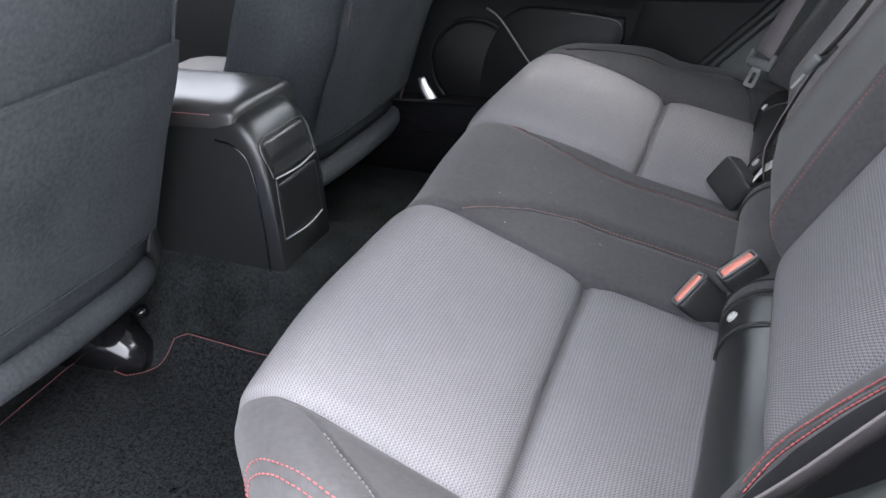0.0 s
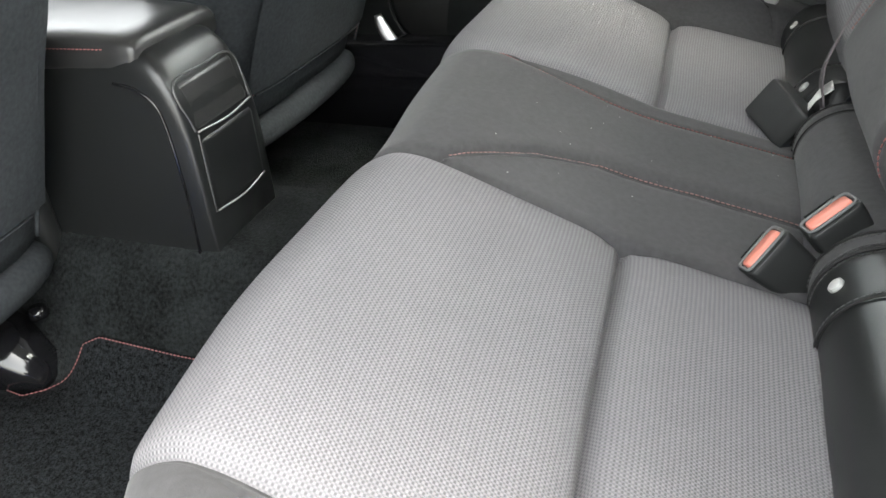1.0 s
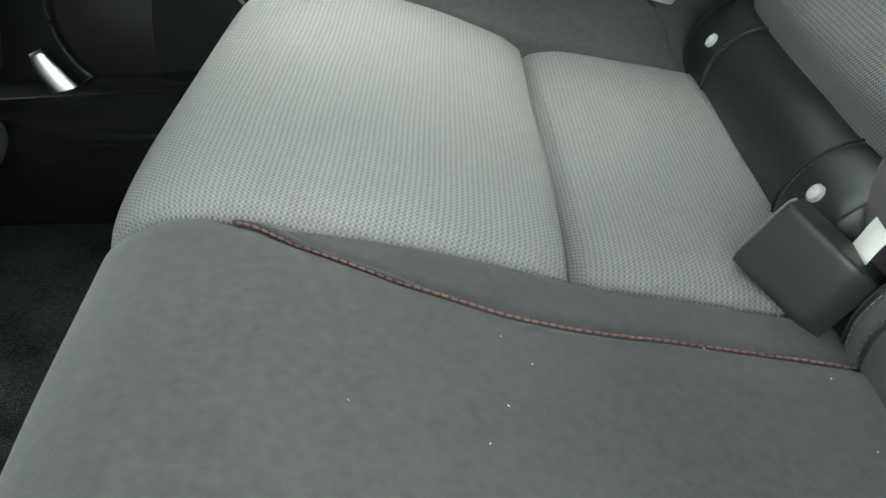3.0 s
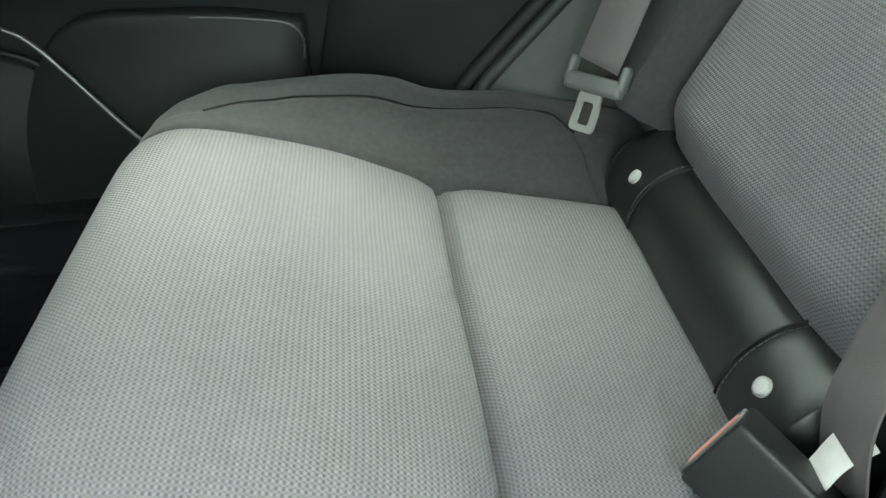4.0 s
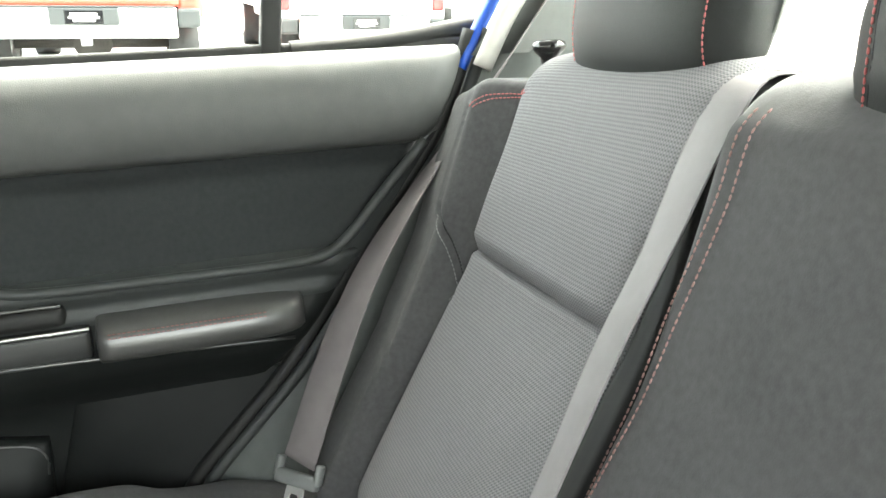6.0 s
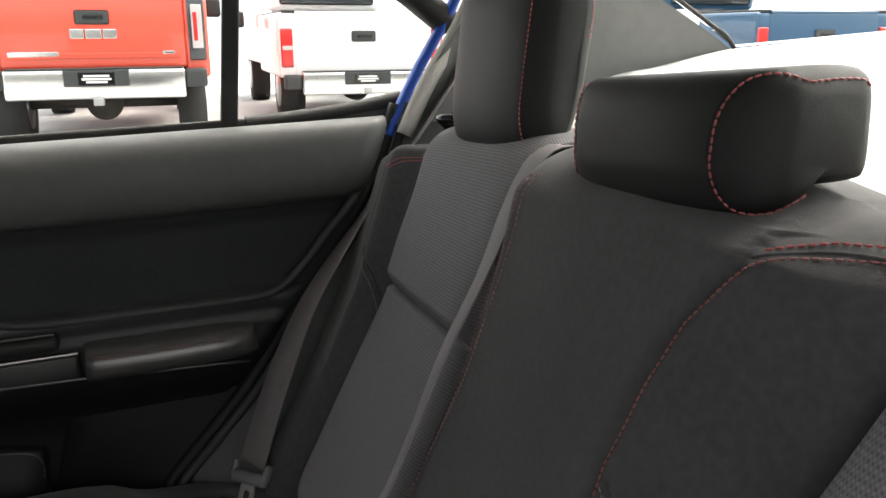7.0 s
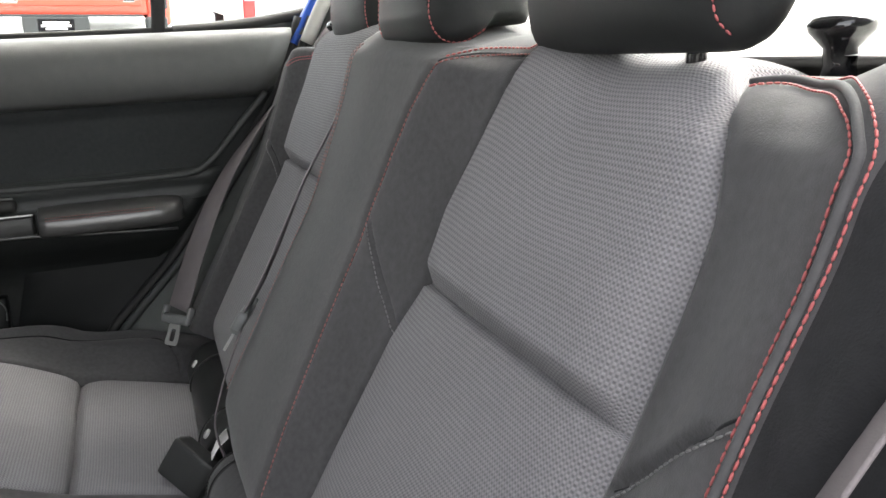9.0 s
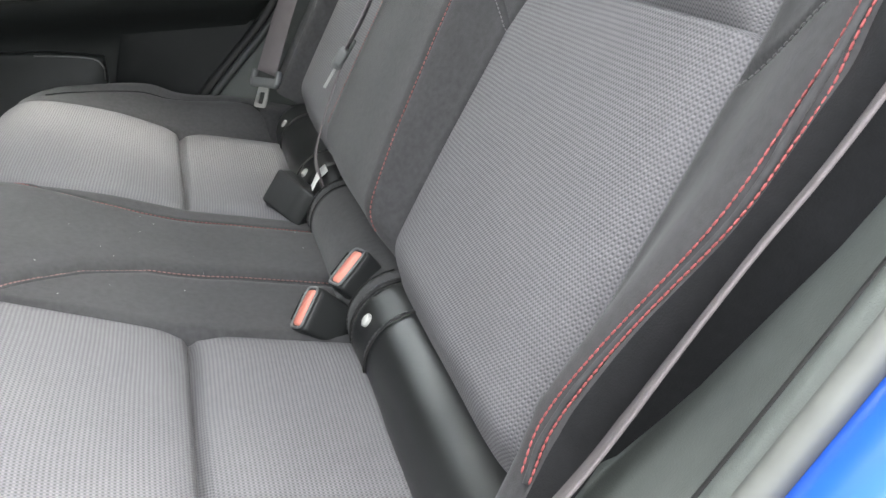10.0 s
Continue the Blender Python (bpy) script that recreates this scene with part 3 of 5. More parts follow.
near_back = back_thing("folding_rear_seat", "wide rear backrest with grey mesh insert and red stitched bolsters",
                       [-0.69 * kb, -np.convolve(np.interp(np.arange(-7, NB + 7), [44, 56, 77, 103, 121, 139, 160, 183, 191, 259], [0.556, 0.550, 0.561, 0.586, 0.589, 0.588, 0.589, 0.590, 0.589, 0.589]), np.ones(15) / 15, "valid") - 0.0022, near_outer(brow), ie, nst, SPLIT * kb], [18, 26, 56, 30, 36],
                       [("side_bolster", SIDECLOTH), ("bolster", SUEDE), ("insert", MESH), ("inner_bolster", SUEDE), ("centre_panel", SUEDE)])
# inner bolster is suede in deep shade; the shade is painted in flat black
far_back = back_thing("folding_rear_seat", "narrow rear backrest with grey mesh insert behind a hanging belt",
                      [(SPLIT + 0.004) * kb, far_inner(bz), far_outer(bz), np.maximum(ost - 0.028, far_outer(bz) + 0.004), 0.664 * kb], [8, 56, 26, 18],
                      [("inner_bolster", RUBBERB_SHADE), ("insert", MESH), ("bolster", SUEDE), ("side_bolster", SUEDE)])
part("backboard", box(0.30, -0.25, 0.74, 0.03, 0.80, 0.46, 0.01, rot=Matrix.Rotation(radians(22), 4, "Y")), SUEDE, near_back)
part("backboard", box(0.30, 0.41, 0.74, 0.03, 0.44, 0.46, 0.01, rot=Matrix.Rotation(radians(22), 4, "Y")), SUEDE, far_back)

def on_rows(rows, ys, up=0.0012):
    """Points on the backrest's skin by profile row."""
    out = []
    for r, y in zip(rows, ys):
        a = int(r)
        p = back_at(np.full((2, 1), y), np.array([a, a + 1]))[:, 0]
        n = bnor[a]
        out.append(p[0] + (p[1] - p[0]) * (r - a) + np.array([n[0], 0, n[1]]) * up)
    return np.array(out)


# double rows of thread round the outer bolsters
rows_a = [(44, 0.547), (55, 0.539), (73, 0.550), (101, 0.575), (120, 0.580), (136, 0.581), (160, 0.581), (182, 0.580), (191, 0.578), (195, 0.572), (197, 0.564), (198.6, 0.552), (204, 0.516), (208, 0.484), (207.5, 0.466), (206.5, 0.458)]
rows_b = [(44, 0.556), (56, 0.550), (77, 0.561), (103, 0.586), (121, 0.589), (139, 0.588), (160, 0.589), (183, 0.590), (191, 0.589), (195, 0.586), (197, 0.581), (199, 0.570), (201.5, 0.553), (210, 0.504), (213, 0.478), (213, 0.466), (211, 0.452)]
for rows_ in (rows_a, rows_b):
    path = spline(np.array(rows_) * np.array([0.003, 1.0]), 220)
    stitches("bolster_stitching", on_rows(path[:, 0] / 0.003, -path[:, 1]), THREAD, near_back, r=0.00065, step=0.0047, length=0.0049)
welt = (spline(np.array(rows_a) * np.array([0.003, 1.0]), 60) + spline(np.array(rows_b) * np.array([0.003, 1.0]), 60)) / 2
tube("bolster_welt", on_rows(welt[:, 0] / 0.003, -welt[:, 1]), 0.0021, SUEDE, near_back, n=160, sides=8)
for d in (0.000, 0.005):
    ztop = np.linspace(0.955, 0.992 + 0.6 * d, 24)
    ytop = np.interp(ztop - 0.6 * d, [0.955, 0.965, 0.974, 0.982, 0.987, 0.992], [0.594, 0.592, 0.582, 0.565, 0.542, 0.504]) + d
    stitches("bolster_stitching", on_back(ztop[10:], (ytop - 0.028)[10:]), THREAD, far_back, r=0.0007, step=0.0050, length=0.0045)
zz = np.linspace(0.57, 1.009, 100)
stitches("centre_stitching", on_back(zz, near_stitch(zz) - 0.003), THREAD_DULL, near_back, r=0.0007)
for dz, mt in ((0.011, THREAD), (0.006, None)):
    zt = np.linspace(0.980, 1.004, 30) + dz
    pt = on_back(zt, np.interp(zt - dz, [0.980, 0.988, 0.996, 1.001, 1.003, 1.004], [-0.158, -0.168, -0.184, -0.206, -0.232, -0.262]))
    if mt:
        stitches("top_stitching", pt, mt, near_back, r=0.0008)
    else:
        tube("top_welt", pt[::4] - np.array([0, 0, 0.001]), 0.0012, SUEDE, near_back, n=50, sides=6)
zz = np.linspace(0.60, 1.0, 70)
for d in (0.0, 0.0115):
    stitches("edge_stitching", on_back(zz, np.interp(zz, [0.6, 0.75, 0.87, 0.95, 1.0], [0.143, 0.143, 0.135, 0.124, 0.124]) - d, 0.0016), THREAD_MUTED, near_back, r=0.0007)
yy = np.linspace(-0.18, -0.096, 16)
stitches("wing_stitching", on_back(np.interp(yy, [-0.182, -0.14, -0.095], [0.772, 0.800, 0.840]) - 0.004, yy, 0.0016), THREAD_GREY, near_back, r=0.0006)
for y0_, y1_, sd, th in ((0.498, 0.584, -1, near_back), (0.499, 0.566, 1, far_back)):
    yy = np.linspace(y0_, y1_, 18)
    stitches("wing_stitching", on_back(outer_wing(yy, sd) - 0.0072, sd * yy, 0.0010), THREAD_GREY, th, r=0.0006)
    tube("wing_seam", on_back(outer_wing(yy, sd) - 0.001, sd * yy, -0.0002), 0.0009, SIDECLOTH, th, n=50, sides=6)
for th in (near_back, far_back):
    settle(th)
    for sub_, host_ in (("bolster_stitching", "bolster"), ("bolster_welt", "bolster"), ("centre_stitching", "inner_bolster"), ("top_stitching", "inner_bolster"), ("top_welt", "inner_bolster"), ("edge_stitching", "centre_panel"), ("wing_stitching", "bolster"), ("wing_seam", "bolster")):
        nest(th, sub_, host_)


# ---- roll covers between cushion and backrest ----
ROLL = 0.053


def roll_cover(y0, y1, mat, th, name="roll", grow=0.0):
    ang = np.linspace(radians(-60), radians(215), 44)
    c0 = np.array([0.036, 0.490])
    ring = [c0 + (ROLL + grow) * np.array([-math.cos(a), math.sin(a)]) for a in ang]
    ring = np.array(ring)
    ys = np.linspace(y0, y1, 70 if grow == 0 else 24)
    rings = []
    for y in ys:
        e = min(y - y0, y1 - y)
        s = 1 - 0.03 * max(0.0, 1 - e / 0.012) ** 2
        q = c0 + (ring - c0) * s
        if grow == 0:
            fold = 0.0007 * np.sin(29 * y + 1.7 * ang) * np.sin(17 * y - 1.1 * ang)
            q = q + (q - c0) / np.linalg.norm(q - c0, axis=1)[:, None] * (fold * min(1.0, e / 0.02) - 0.0006)[:, None]
        rings.append([(p[0], y, p[1]) for p in q])
    return loft(name, rings, mat, th)


def cover(label, y0, y1, flaps, buttons, mat=None):
    th = thing("seat_roll_cover", label, "seat trim", (0.02, (y0 + y1) / 2, 0.46), "roll covers below the backrests")
    roll_cover(y0, y1, mat or HIDE, th)
    for a, b in flaps:
        roll_cover(a, b, mat or FLAP, th, "end_flap", 0.0011)
        for e in (a + 0.005, b - 0.005):
            if y0 < e < y1:
                ang = np.linspace(radians(-5), radians(95), 30)
                row = np.stack([0.036 - np.cos(ang) * (ROLL + 0.0014), np.full_like(ang, e), 0.490 + np.sin(ang) * (ROLL + 0.0014)], 1)
                shift = np.array([0, 0.0045 if e < (a + b) / 2 else -0.0045, 0])
                tube("flap_seam", (row - shift)[::3], 0.0010, RUBBERB_SHADE, th, n=30, sides=6)
                stitches("flap_stitching", row, THREAD_DARK, th, r=0.0005)
    for y in buttons:
        m = Matrix.Translation((-0.0064, y, 0.5252)) @ Matrix.Rotation(radians(-50), 4, "Y")
        bm = cyl(0.0066, 0.0066, 0.002, m, 20)
        cyl(0.0066, 0.0045, 0.0014, m @ Matrix.Translation((0, 0, 0.002)), 20, bm)
        part("snap_button", bm, SNAP, th, "pale round snap button")
    settle(th)
    for sub_ in ("flap_stitching", "flap_seam", "snap_button"):
        nest(th, sub_, "end_flap")
    return th


cover("black leatherette roll cover with snap button below the wide backrest", -0.62, -0.19, [(-0.250, -0.186)], [-0.217])
cover("dark suede roll cover below the centre backrest", -0.184, 0.120, [(-0.184, -0.160), (0.096, 0.120)], [], SUEDE)
cover("black leatherette roll cover with two snap buttons below the narrow backrest", 0.19, 0.53, [(0.184, 0.250), (0.452, 0.535)], [0.217, 0.480])


# ---- headrests ----
def headrest(name, label, x, y, z, w, h, d, lean, low=False):
    """A padded headrest on two posts, with a flat side panel edged by a stitched seam."""
    th = thing(name, label, "headrest", (x + d / 2, y, z), "rear headrests")
    if low:
        side = [(0.0, 0.30), (0.03, 0.72), (0.16, 0.965), (0.45, 1.0), (0.85, 0.99), (0.985, 0.90), (1.0, 0.55), (0.985, 0.22), (0.92, 0.16), (0.60, 0.155), (0.46, 0.14), (0.36, 0.03), (0.22, -0.02), (0.07, 0.06)]
    else:
        side = [(0.0, 0.40), (0.06, 0.78), (0.24, 0.975), (0.50, 1.0), (0.82, 0.95), (0.99, 0.70), (0.97, 0.40), (0.86, 0.12), (0.66, 0.01), (0.35, 0.0), (0.12, 0.06), (0.01, 0.20)]
    side = spline(np.array(side + side[:1]) * np.array([d, h]), 65)[:-1]
    mid = np.array([d / 2, h / 2])
    r = 0.022 if low else 0.026

    flat = w / 2 - r

    def ring(off, pts=None):
        """The outline in side view at distances off from the middle, drawn in towards the rounded ends."""
        base = side if pts is None else pts
        off = np.zeros(len(base)) + off
        q = np.clip((np.abs(off) - flat) / r, 0, 1)
        p = mid + (base - mid) * (1 - r * (1 - np.sqrt(1 - q * q))[:, None] / mid)
        front = np.clip(1 - p[:, 0] / (0.75 * d), 0, 1)
        bow = (0.020 if low else 0.014) * (np.abs(off) / (w / 2)) ** 4 * front + 0.008 * (off / (w / 2)) ** 2
        pinch = 1 if low else 1 - 0.05 * (1 - smooth01(p[:, 1], 0.0, 0.35 * h)) - 0.05 * smooth01(p[:, 1], 0.6 * h, h)
        return np.stack([x + p[:, 0] + bow + lean * p[:, 1], y + off * pinch, z + p[:, 1]], -1)

    ends = [flat + r * math.sin(a_) for a_ in np.linspace(0, math.pi / 2 * 0.86, 9)]
    rows_ = [-o_ for o_ in reversed(ends)] + [f * flat for f in np.linspace(-0.95, 0.95, 21)] + ends
    loft("cushion", [ring(o_) for o_ in rows_], HEADCLOTH, th)
    run = np.roll(side, 11, axis=0)[: 42 if low else 47]
    near_front = np.clip(1 - run[:, 0] / ((0.28 if low else 0.45) * d), 0, 1)
    for o_ in ((-1,) if y < -0.2 else (-1, 1)):
        off = o_ * (flat + 0.80 * r - near_front * ((0.80 * r + 0.010) if low else 0.60 * r))
        pts = ring(off, run)
        pts += (pts - np.array([x + d / 2, y, z + h / 2])) * np.array([0.018, 0.004, 0.018])
        stitches("stitching", spline(pts[::2], 120), THREAD, th, r=0.0007, step=0.0048, length=0.0044)
        tube("edge_seam", pts[::3] - (pts[::3] - np.array([x + d / 2, y, z + h / 2])) * 0.014 + np.array([0.0, -0.0022 * o_, 0.0]), 0.0012, SIDECLOTH, th, n=60, sides=6)
    for s in (-1, 1):
        px = x + d * 0.55
        gap = w * 0.21
        tube("post", [(px + 0.01, y + s * gap, z - 0.055), (px + 0.012, y + s * gap, z), (px + 0.016, y + s * gap, z + 0.03)], 0.006, GLOSS, th)
        part("post_sleeve", cyl(0.013, 0.011, 0.014, Matrix.Translation((px + 0.01, y + s * gap, z - (0.004 if y > -0.1 else 0.016))), 16), PLASTIC, th)
    settle(th)
    nest(th, "stitching", "cushion")
    nest(th, "edge_seam", "cushion")
    return th


HEADCLOTH = material("headrest_cloth", (0.0082, 0.009, 0.009), 0.60, vary=0.2, scale=250, bump=0.15, bscale=1000, spec=0.35)
headrest("headrest", "black cloth headrest with red side stitching above the wide backrest", 0.222, -0.353, 0.992, 0.248, 0.206, 0.068, 0.15)
headrest("headrest", "black cloth headrest with red side stitching above the narrow backrest", 0.230, 0.322, 1.008, 0.236, 0.214, 0.074, 0.15)
headrest("headrest", "low black centre headrest with red stitching", 0.206, -0.029, 1.003, 0.222, 0.078, 0.093, 0.05, True)


# ---- seat release knobs ----
def knob(label, y, dz, x=0.285):
    th = thing("seat_release_knob", label, "knob", (x, y, 1.0 + dz), "seat release knobs")
    rings = []
    for z, r in ((0.995, 0.011), (1.010, 0.0088), (1.019, 0.0095), (1.0245, 0.0150), (1.028, 0.0182), (1.0315, 0.0188), (1.0355, 0.0170), (1.0375, 0.0120), (1.0380, 0.004)):
        t = np.linspace(0, 2 * math.pi, 20, endpoint=False)
        rings.append([(x + r * math.cos(a), y + r * math.sin(a), z + dz) for a in t])
    loft("knob", rings, GLOSS, th)
    part("bezel", cyl(0.020, 0.017, 0.008, Matrix.Translation((x, y, 0.996 + dz)), 24), SILVER, th)
    return settle(th)


knob("black release knob on the wide backrest's shoulder", -0.435, -0.030, 0.345)
knob("black release knob on the narrow backrest's shoulder", 0.54, 0.008)


# ---- belts ----
def buckle(name, label, end, axis, across, w=0.048, thick=0.031, length=0.066, red=True, square=6, slim=0.80):
    """A belt buckle: end is the middle of its slotted face."""
    th = thing(name, label, "buckle", end, "belt buckles on the rear bench")
    a, u = Vector(axis).normalized(), Vector(across)
    u = (u - a * u.dot(a)).normalized()
    v = a.cross(u)
    m = Matrix((u, v, a)).transposed().to_4x4()
    m.translation = end
    rings = []
    for s, g in ((-length, slim), (-length * 0.6, slim * 0.4 + 0.6), (-0.006, 1.0), (-0.001, 0.99), (0.0, 0.95)):
        rings.append([m @ Vector((x, y, s)) for x, y in superring(36, w / 2 * g, thick / 2 * g, square)])
    loft("housing", rings, PLASTIC, th)
    if red:
        rings = [[m @ Vector((x, y, s)) for x, y in superring(24, w / 2 * g, thick / 2 * h, 6)] for s, g, h in ((-0.004, 0.80, 0.46), (0.001, 0.80, 0.46), (0.0028, 0.75, 0.38))]
        loft("release_button", rings, BUCKLE_RED, th, "red release button")
        rim = [m @ Vector((x, y, 0.0012)) for x, y in superring(32, w / 2 * 0.90, thick / 2 * 0.66, 6)]
        tube("button_rim", [tuple(p) for p in rim + rim[:1]], 0.0014, GRIP, th, n=64, sides=6)
        part("slot", box(0, 0, 0, w * 0.6, thick * 0.12, 0.003, rot=None), GLOSS, th).matrix_local = m @ Matrix.Translation((0, thick * 0.42, 0.0005))
    rings = [[m @ Vector((x, y, s)) for x, y in superring(16, w * 0.3, 0.004, 5)] for s in (-length * 0.9, -length - 0.035)]
    loft("stalk", rings, PLASTIC, th)
    settle(th)
    nest(th, "button_rim", "release_button")
    return th


buckle("belt_buckle", "black belt buckle with red release button lying by the centre seat", (-0.056, -0.157, 0.516), (-0.72, -0.10, 0.69), (0.56, 0.50, 0.65))
buckle("belt_buckle", "upright black belt buckle with red release button against the backrest", (-0.009, -0.143, 0.546), (-0.52, -0.10, 0.75), (0.76, 0.39, 0.58))
buckle("belt_buckle", "black belt buckle with red button beside the inner roll cover", (-0.049, 0.178, 0.527), (-0.562, 0.669, 0.416), (0.63, -0.13, 0.77), w=0.050, square=12, slim=0.97)


def tongue(label, at, axis, across, group="belt latch plates", slim=1.0):
    """A latch plate: a plastic bar on the strap and a steel tongue with a slot."""
    th = thing("belt_tongue", label, "belt tongue", at, group)
    a, u = Vector(axis).normalized(), Vector(across)
    u = (u - a * u.dot(a)).normalized()
    m = Matrix((u, a.cross(u), a)).transposed().to_4x4()
    m.translation = at
    bm = bmesh.new()
    for x in (-0.029, 0.029):
        box(x, 0, 0.001, 0.008, 0.012, 0.024, 0.0035, bm=bm)
    box(0, 0, -0.009, 0.062, 0.013, 0.017, 0.005, bm=bm)
    bm.transform(m)
    part("grip", bm, GRIP, th, "grey plastic grip")
    # a flat plate, tapering a little, round a rectangular slot
    out_, in_, n_ = [], [], 32
    for i in range(n_):
        c, d = superring(n_, 1.0, 1.0, 7)[i]
        out_.append((slim * c * (0.0135 - 0.0012 * (d > 0)), -0.0345 + d * 0.0185))
        in_.append((slim * c * 0.0066, -0.0360 + d * 0.0105))
    verts = [m @ Vector((p[0], e, p[1])) for e in (-0.0016, 0.0016) for ring_ in (out_, in_) for p in ring_]
    faces = []
    for i in range(n_):
        j = (i + 1) % n_
        o0, i0, o1, i1 = 0, n_, 2 * n_, 3 * n_
        faces += [(o0 + i, o0 + j, i0 + j, i0 + i), (o1 + j, o1 + i, i1 + i, i1 + j), (o0 + j, o0 + i, o1 + i, o1 + j), (i0 + i, i0 + j, i1 + j, i1 + i)]
    raw("plate", [tuple(v) for v in verts], faces, PLATE, th, "bright steel plate with slot", smooth=False)
    settle(th)
    return th


def selvedges(centre, across, width, mat, parent, n=60):
    """The two woven edges of a strap."""
    c = spline(centre, n)
    q = np.asarray(across, float)
    a = np.stack([np.interp(np.linspace(0, len(q) - 1, n), np.arange(len(q)), q[:, k]) for k in range(3)], 1)
    d = np.gradient(c, axis=0)
    d /= np.linalg.norm(d, axis=1)[:, None]
    a -= (a * d).sum(1)[:, None] * d
    a /= np.linalg.norm(a, axis=1)[:, None]
    for s in (-1, 1):
        tube("selvedge", (c + s * a * (width / 2 - 0.0008))[::3], 0.0011, mat, parent, n=n, sides=6)


def strap(centre, across, width, mat, parent):
    ribbon("webbing", centre, across, width, 0.0016, mat, parent)
    selvedges(centre, across, width, mat, parent)


belt = thing("seat_belt", "grey webbing belt hanging between door and narrow backrest", "seat belt", (-0.02, 0.58, 0.6), "rear seat belts")
strap([(-0.019, 0.573, 0.592), (0.029, 0.585, 0.701), (0.085, 0.604, 0.80), (0.165, 0.626, 0.895), (0.26, 0.640, 1.00), (0.36, 0.65, 1.12)],
      [(0.6, -0.75, 0.0), (0.55, -0.8, 0.0), (0.36, -0.92, 0.1), (0.0, -0.95, 0.2), (-0.25, -0.92, 0.2), (-0.3, -0.9, 0.2)], 0.047, WEB, belt)
settle(belt)
nest(belt, "selvedge", "webbing")
tongue("belt latch plate hanging beside the far cushion bolster", (-0.021, 0.565, 0.586), (0.34, 0.30, 0.86), (0.62, -0.75, 0.0))

belt = thing("seat_belt", "pale grey webbing belt hanging over the narrow backrest", "seat belt", (0.1, 0.19, 0.6), "rear seat belts")
strap([(0.365, 0.186, 0.93), (0.333, 0.186, 0.990), (0.300, 0.186, 1.014), (0.270, 0.186, 1.0225), (0.250, 0.184, 1.017), (0.237, 0.181, 1.005), (0.214, 0.180, 0.967), (0.184, 0.177, 0.912), (0.142, 0.171, 0.848), (0.103, 0.166, 0.776), (0.080, 0.164, 0.735), (0.057, 0.164, 0.700)],
      [(0, 1, 0)] * 4 + [(0.02, 0.95, -0.12), (0.04, 0.92, -0.24)] + [(0.05, 0.9, -0.36)] * 2 + [(0.10, 0.9, -0.34), (0.16, 0.9, -0.32), (0.16, 0.9, -0.32), (0.14, 0.9, -0.33)], 0.045, WEB2, belt)
strap([(0.055, 0.163, 0.692), (0.031, 0.163, 0.640), (0.014, 0.158, 0.600), (0.004, 0.152, 0.56), (0.016, 0.152, 0.49)], [(0.05, 0.9, -0.36)] * 5, 0.046, WEB, belt)
settle(belt)
nest(belt, "selvedge", "webbing")
tongue("belt latch plate lying on the narrow backrest", (0.055, 0.163, 0.697), (0.50, -0.20, 0.80), (0.05, 0.9, -0.36), slim=0.72)

belt = thing("seat_belt", "grey webbing belt stretched beside the wide backrest", "seat belt", (0.0, -0.64, 0.6), "rear seat belts")
strap([(-0.012, -0.587, 0.590), (0.032, -0.590, 0.642), (0.066, -0.593, 0.692), (0.099, -0.600, 0.747), (0.126, -0.608, 0.792), (0.150, -0.616, 0.838), (0.20, -0.632, 0.925), (0.27, -0.648, 1.03), (0.34, -0.66, 1.14)],
      [(0.33, 0.74, -0.58), (0.36, 0.74, -0.56), (0.45, 0.74, -0.50), (0.48, 0.74, -0.42), (0.58, 0.70, -0.34)] + [(0.68, 0.66, -0.25)] * 4, 0.047, WEB, belt)
settle(belt)
nest(belt, "selvedge", "webbing")

label_tag = thing("care_tag", "small white cloth tag beside the belt buckle", "tag", (0.0, 0.155, 0.53))
ribbon("cloth", [(0.016, 0.150, 0.552), (0.004, 0.151, 0.541), (-0.006, 0.150, 0.525)], [(0.3, 0.9, 0.4)] * 3, 0.021, 0.0012, TAG, label_tag, n=12)
settle(label_tag)


# ---- floor, tunnel and mat ----
def floor_z(x, y):
    tun = 0.158 * (1 - smooth01(np.abs(y + 0.03), 0.075, 0.20))
    return 0.27 + tun + 0.012 * smooth01(-x, 0.5, 0.9)


gx, gy = np.linspace(-1.95, 0.45, 70), np.linspace(-0.74, 0.77, 110)
X, Y = np.meshgrid(gx, gy, indexing="ij")
Z = floor_z(X, Y)
tagged(raw("floor", np.stack([X, Y, Z], -1).reshape(-1, 3), grid_faces(70, 110), CARPET), "black carpeted car floor with a raised centre tunnel", "floor", kind="structure")

mat_th = thing("floor_mat", "black pile floor mat with red stitched edge round the rail", "floor mat", (-0.65, -0.45, 0.28))
outline = [(-0.925, -0.66), (-0.932, -0.40), (-0.942, -0.262), (-0.935, -0.246), (-0.88, -0.250), (-0.838, -0.256), (-0.818, -0.240), (-0.803, -0.215), (-0.792, -0.190), (-0.770, -0.184), (-0.66, -0.186), (-0.40, -0.186), (-0.38, -0.20), (-0.38, -0.66)]
ol = np.array(outline)
dense = np.vstack([np.linspace(a, b, 12, endpoint=False) for a, b in zip(ol, np.roll(ol, -1, axis=0))])
cen = np.array([-0.62, -0.42])
rings = []
for s, dz in ((1.0, 0.000), (1.002, 0.008), (0.99, 0.011), (0.75, 0.010), (0.5, 0.010), (0.25, 0.010), (0.02, 0.010)):
    q = cen + (dense - cen) * s
    rings.append([(a, b, float(floor_z(np.array(a), np.array(b))) * 0.5 + 0.5 * float(floor_z(np.array(a), np.array(b))) + dz) for a, b in q])
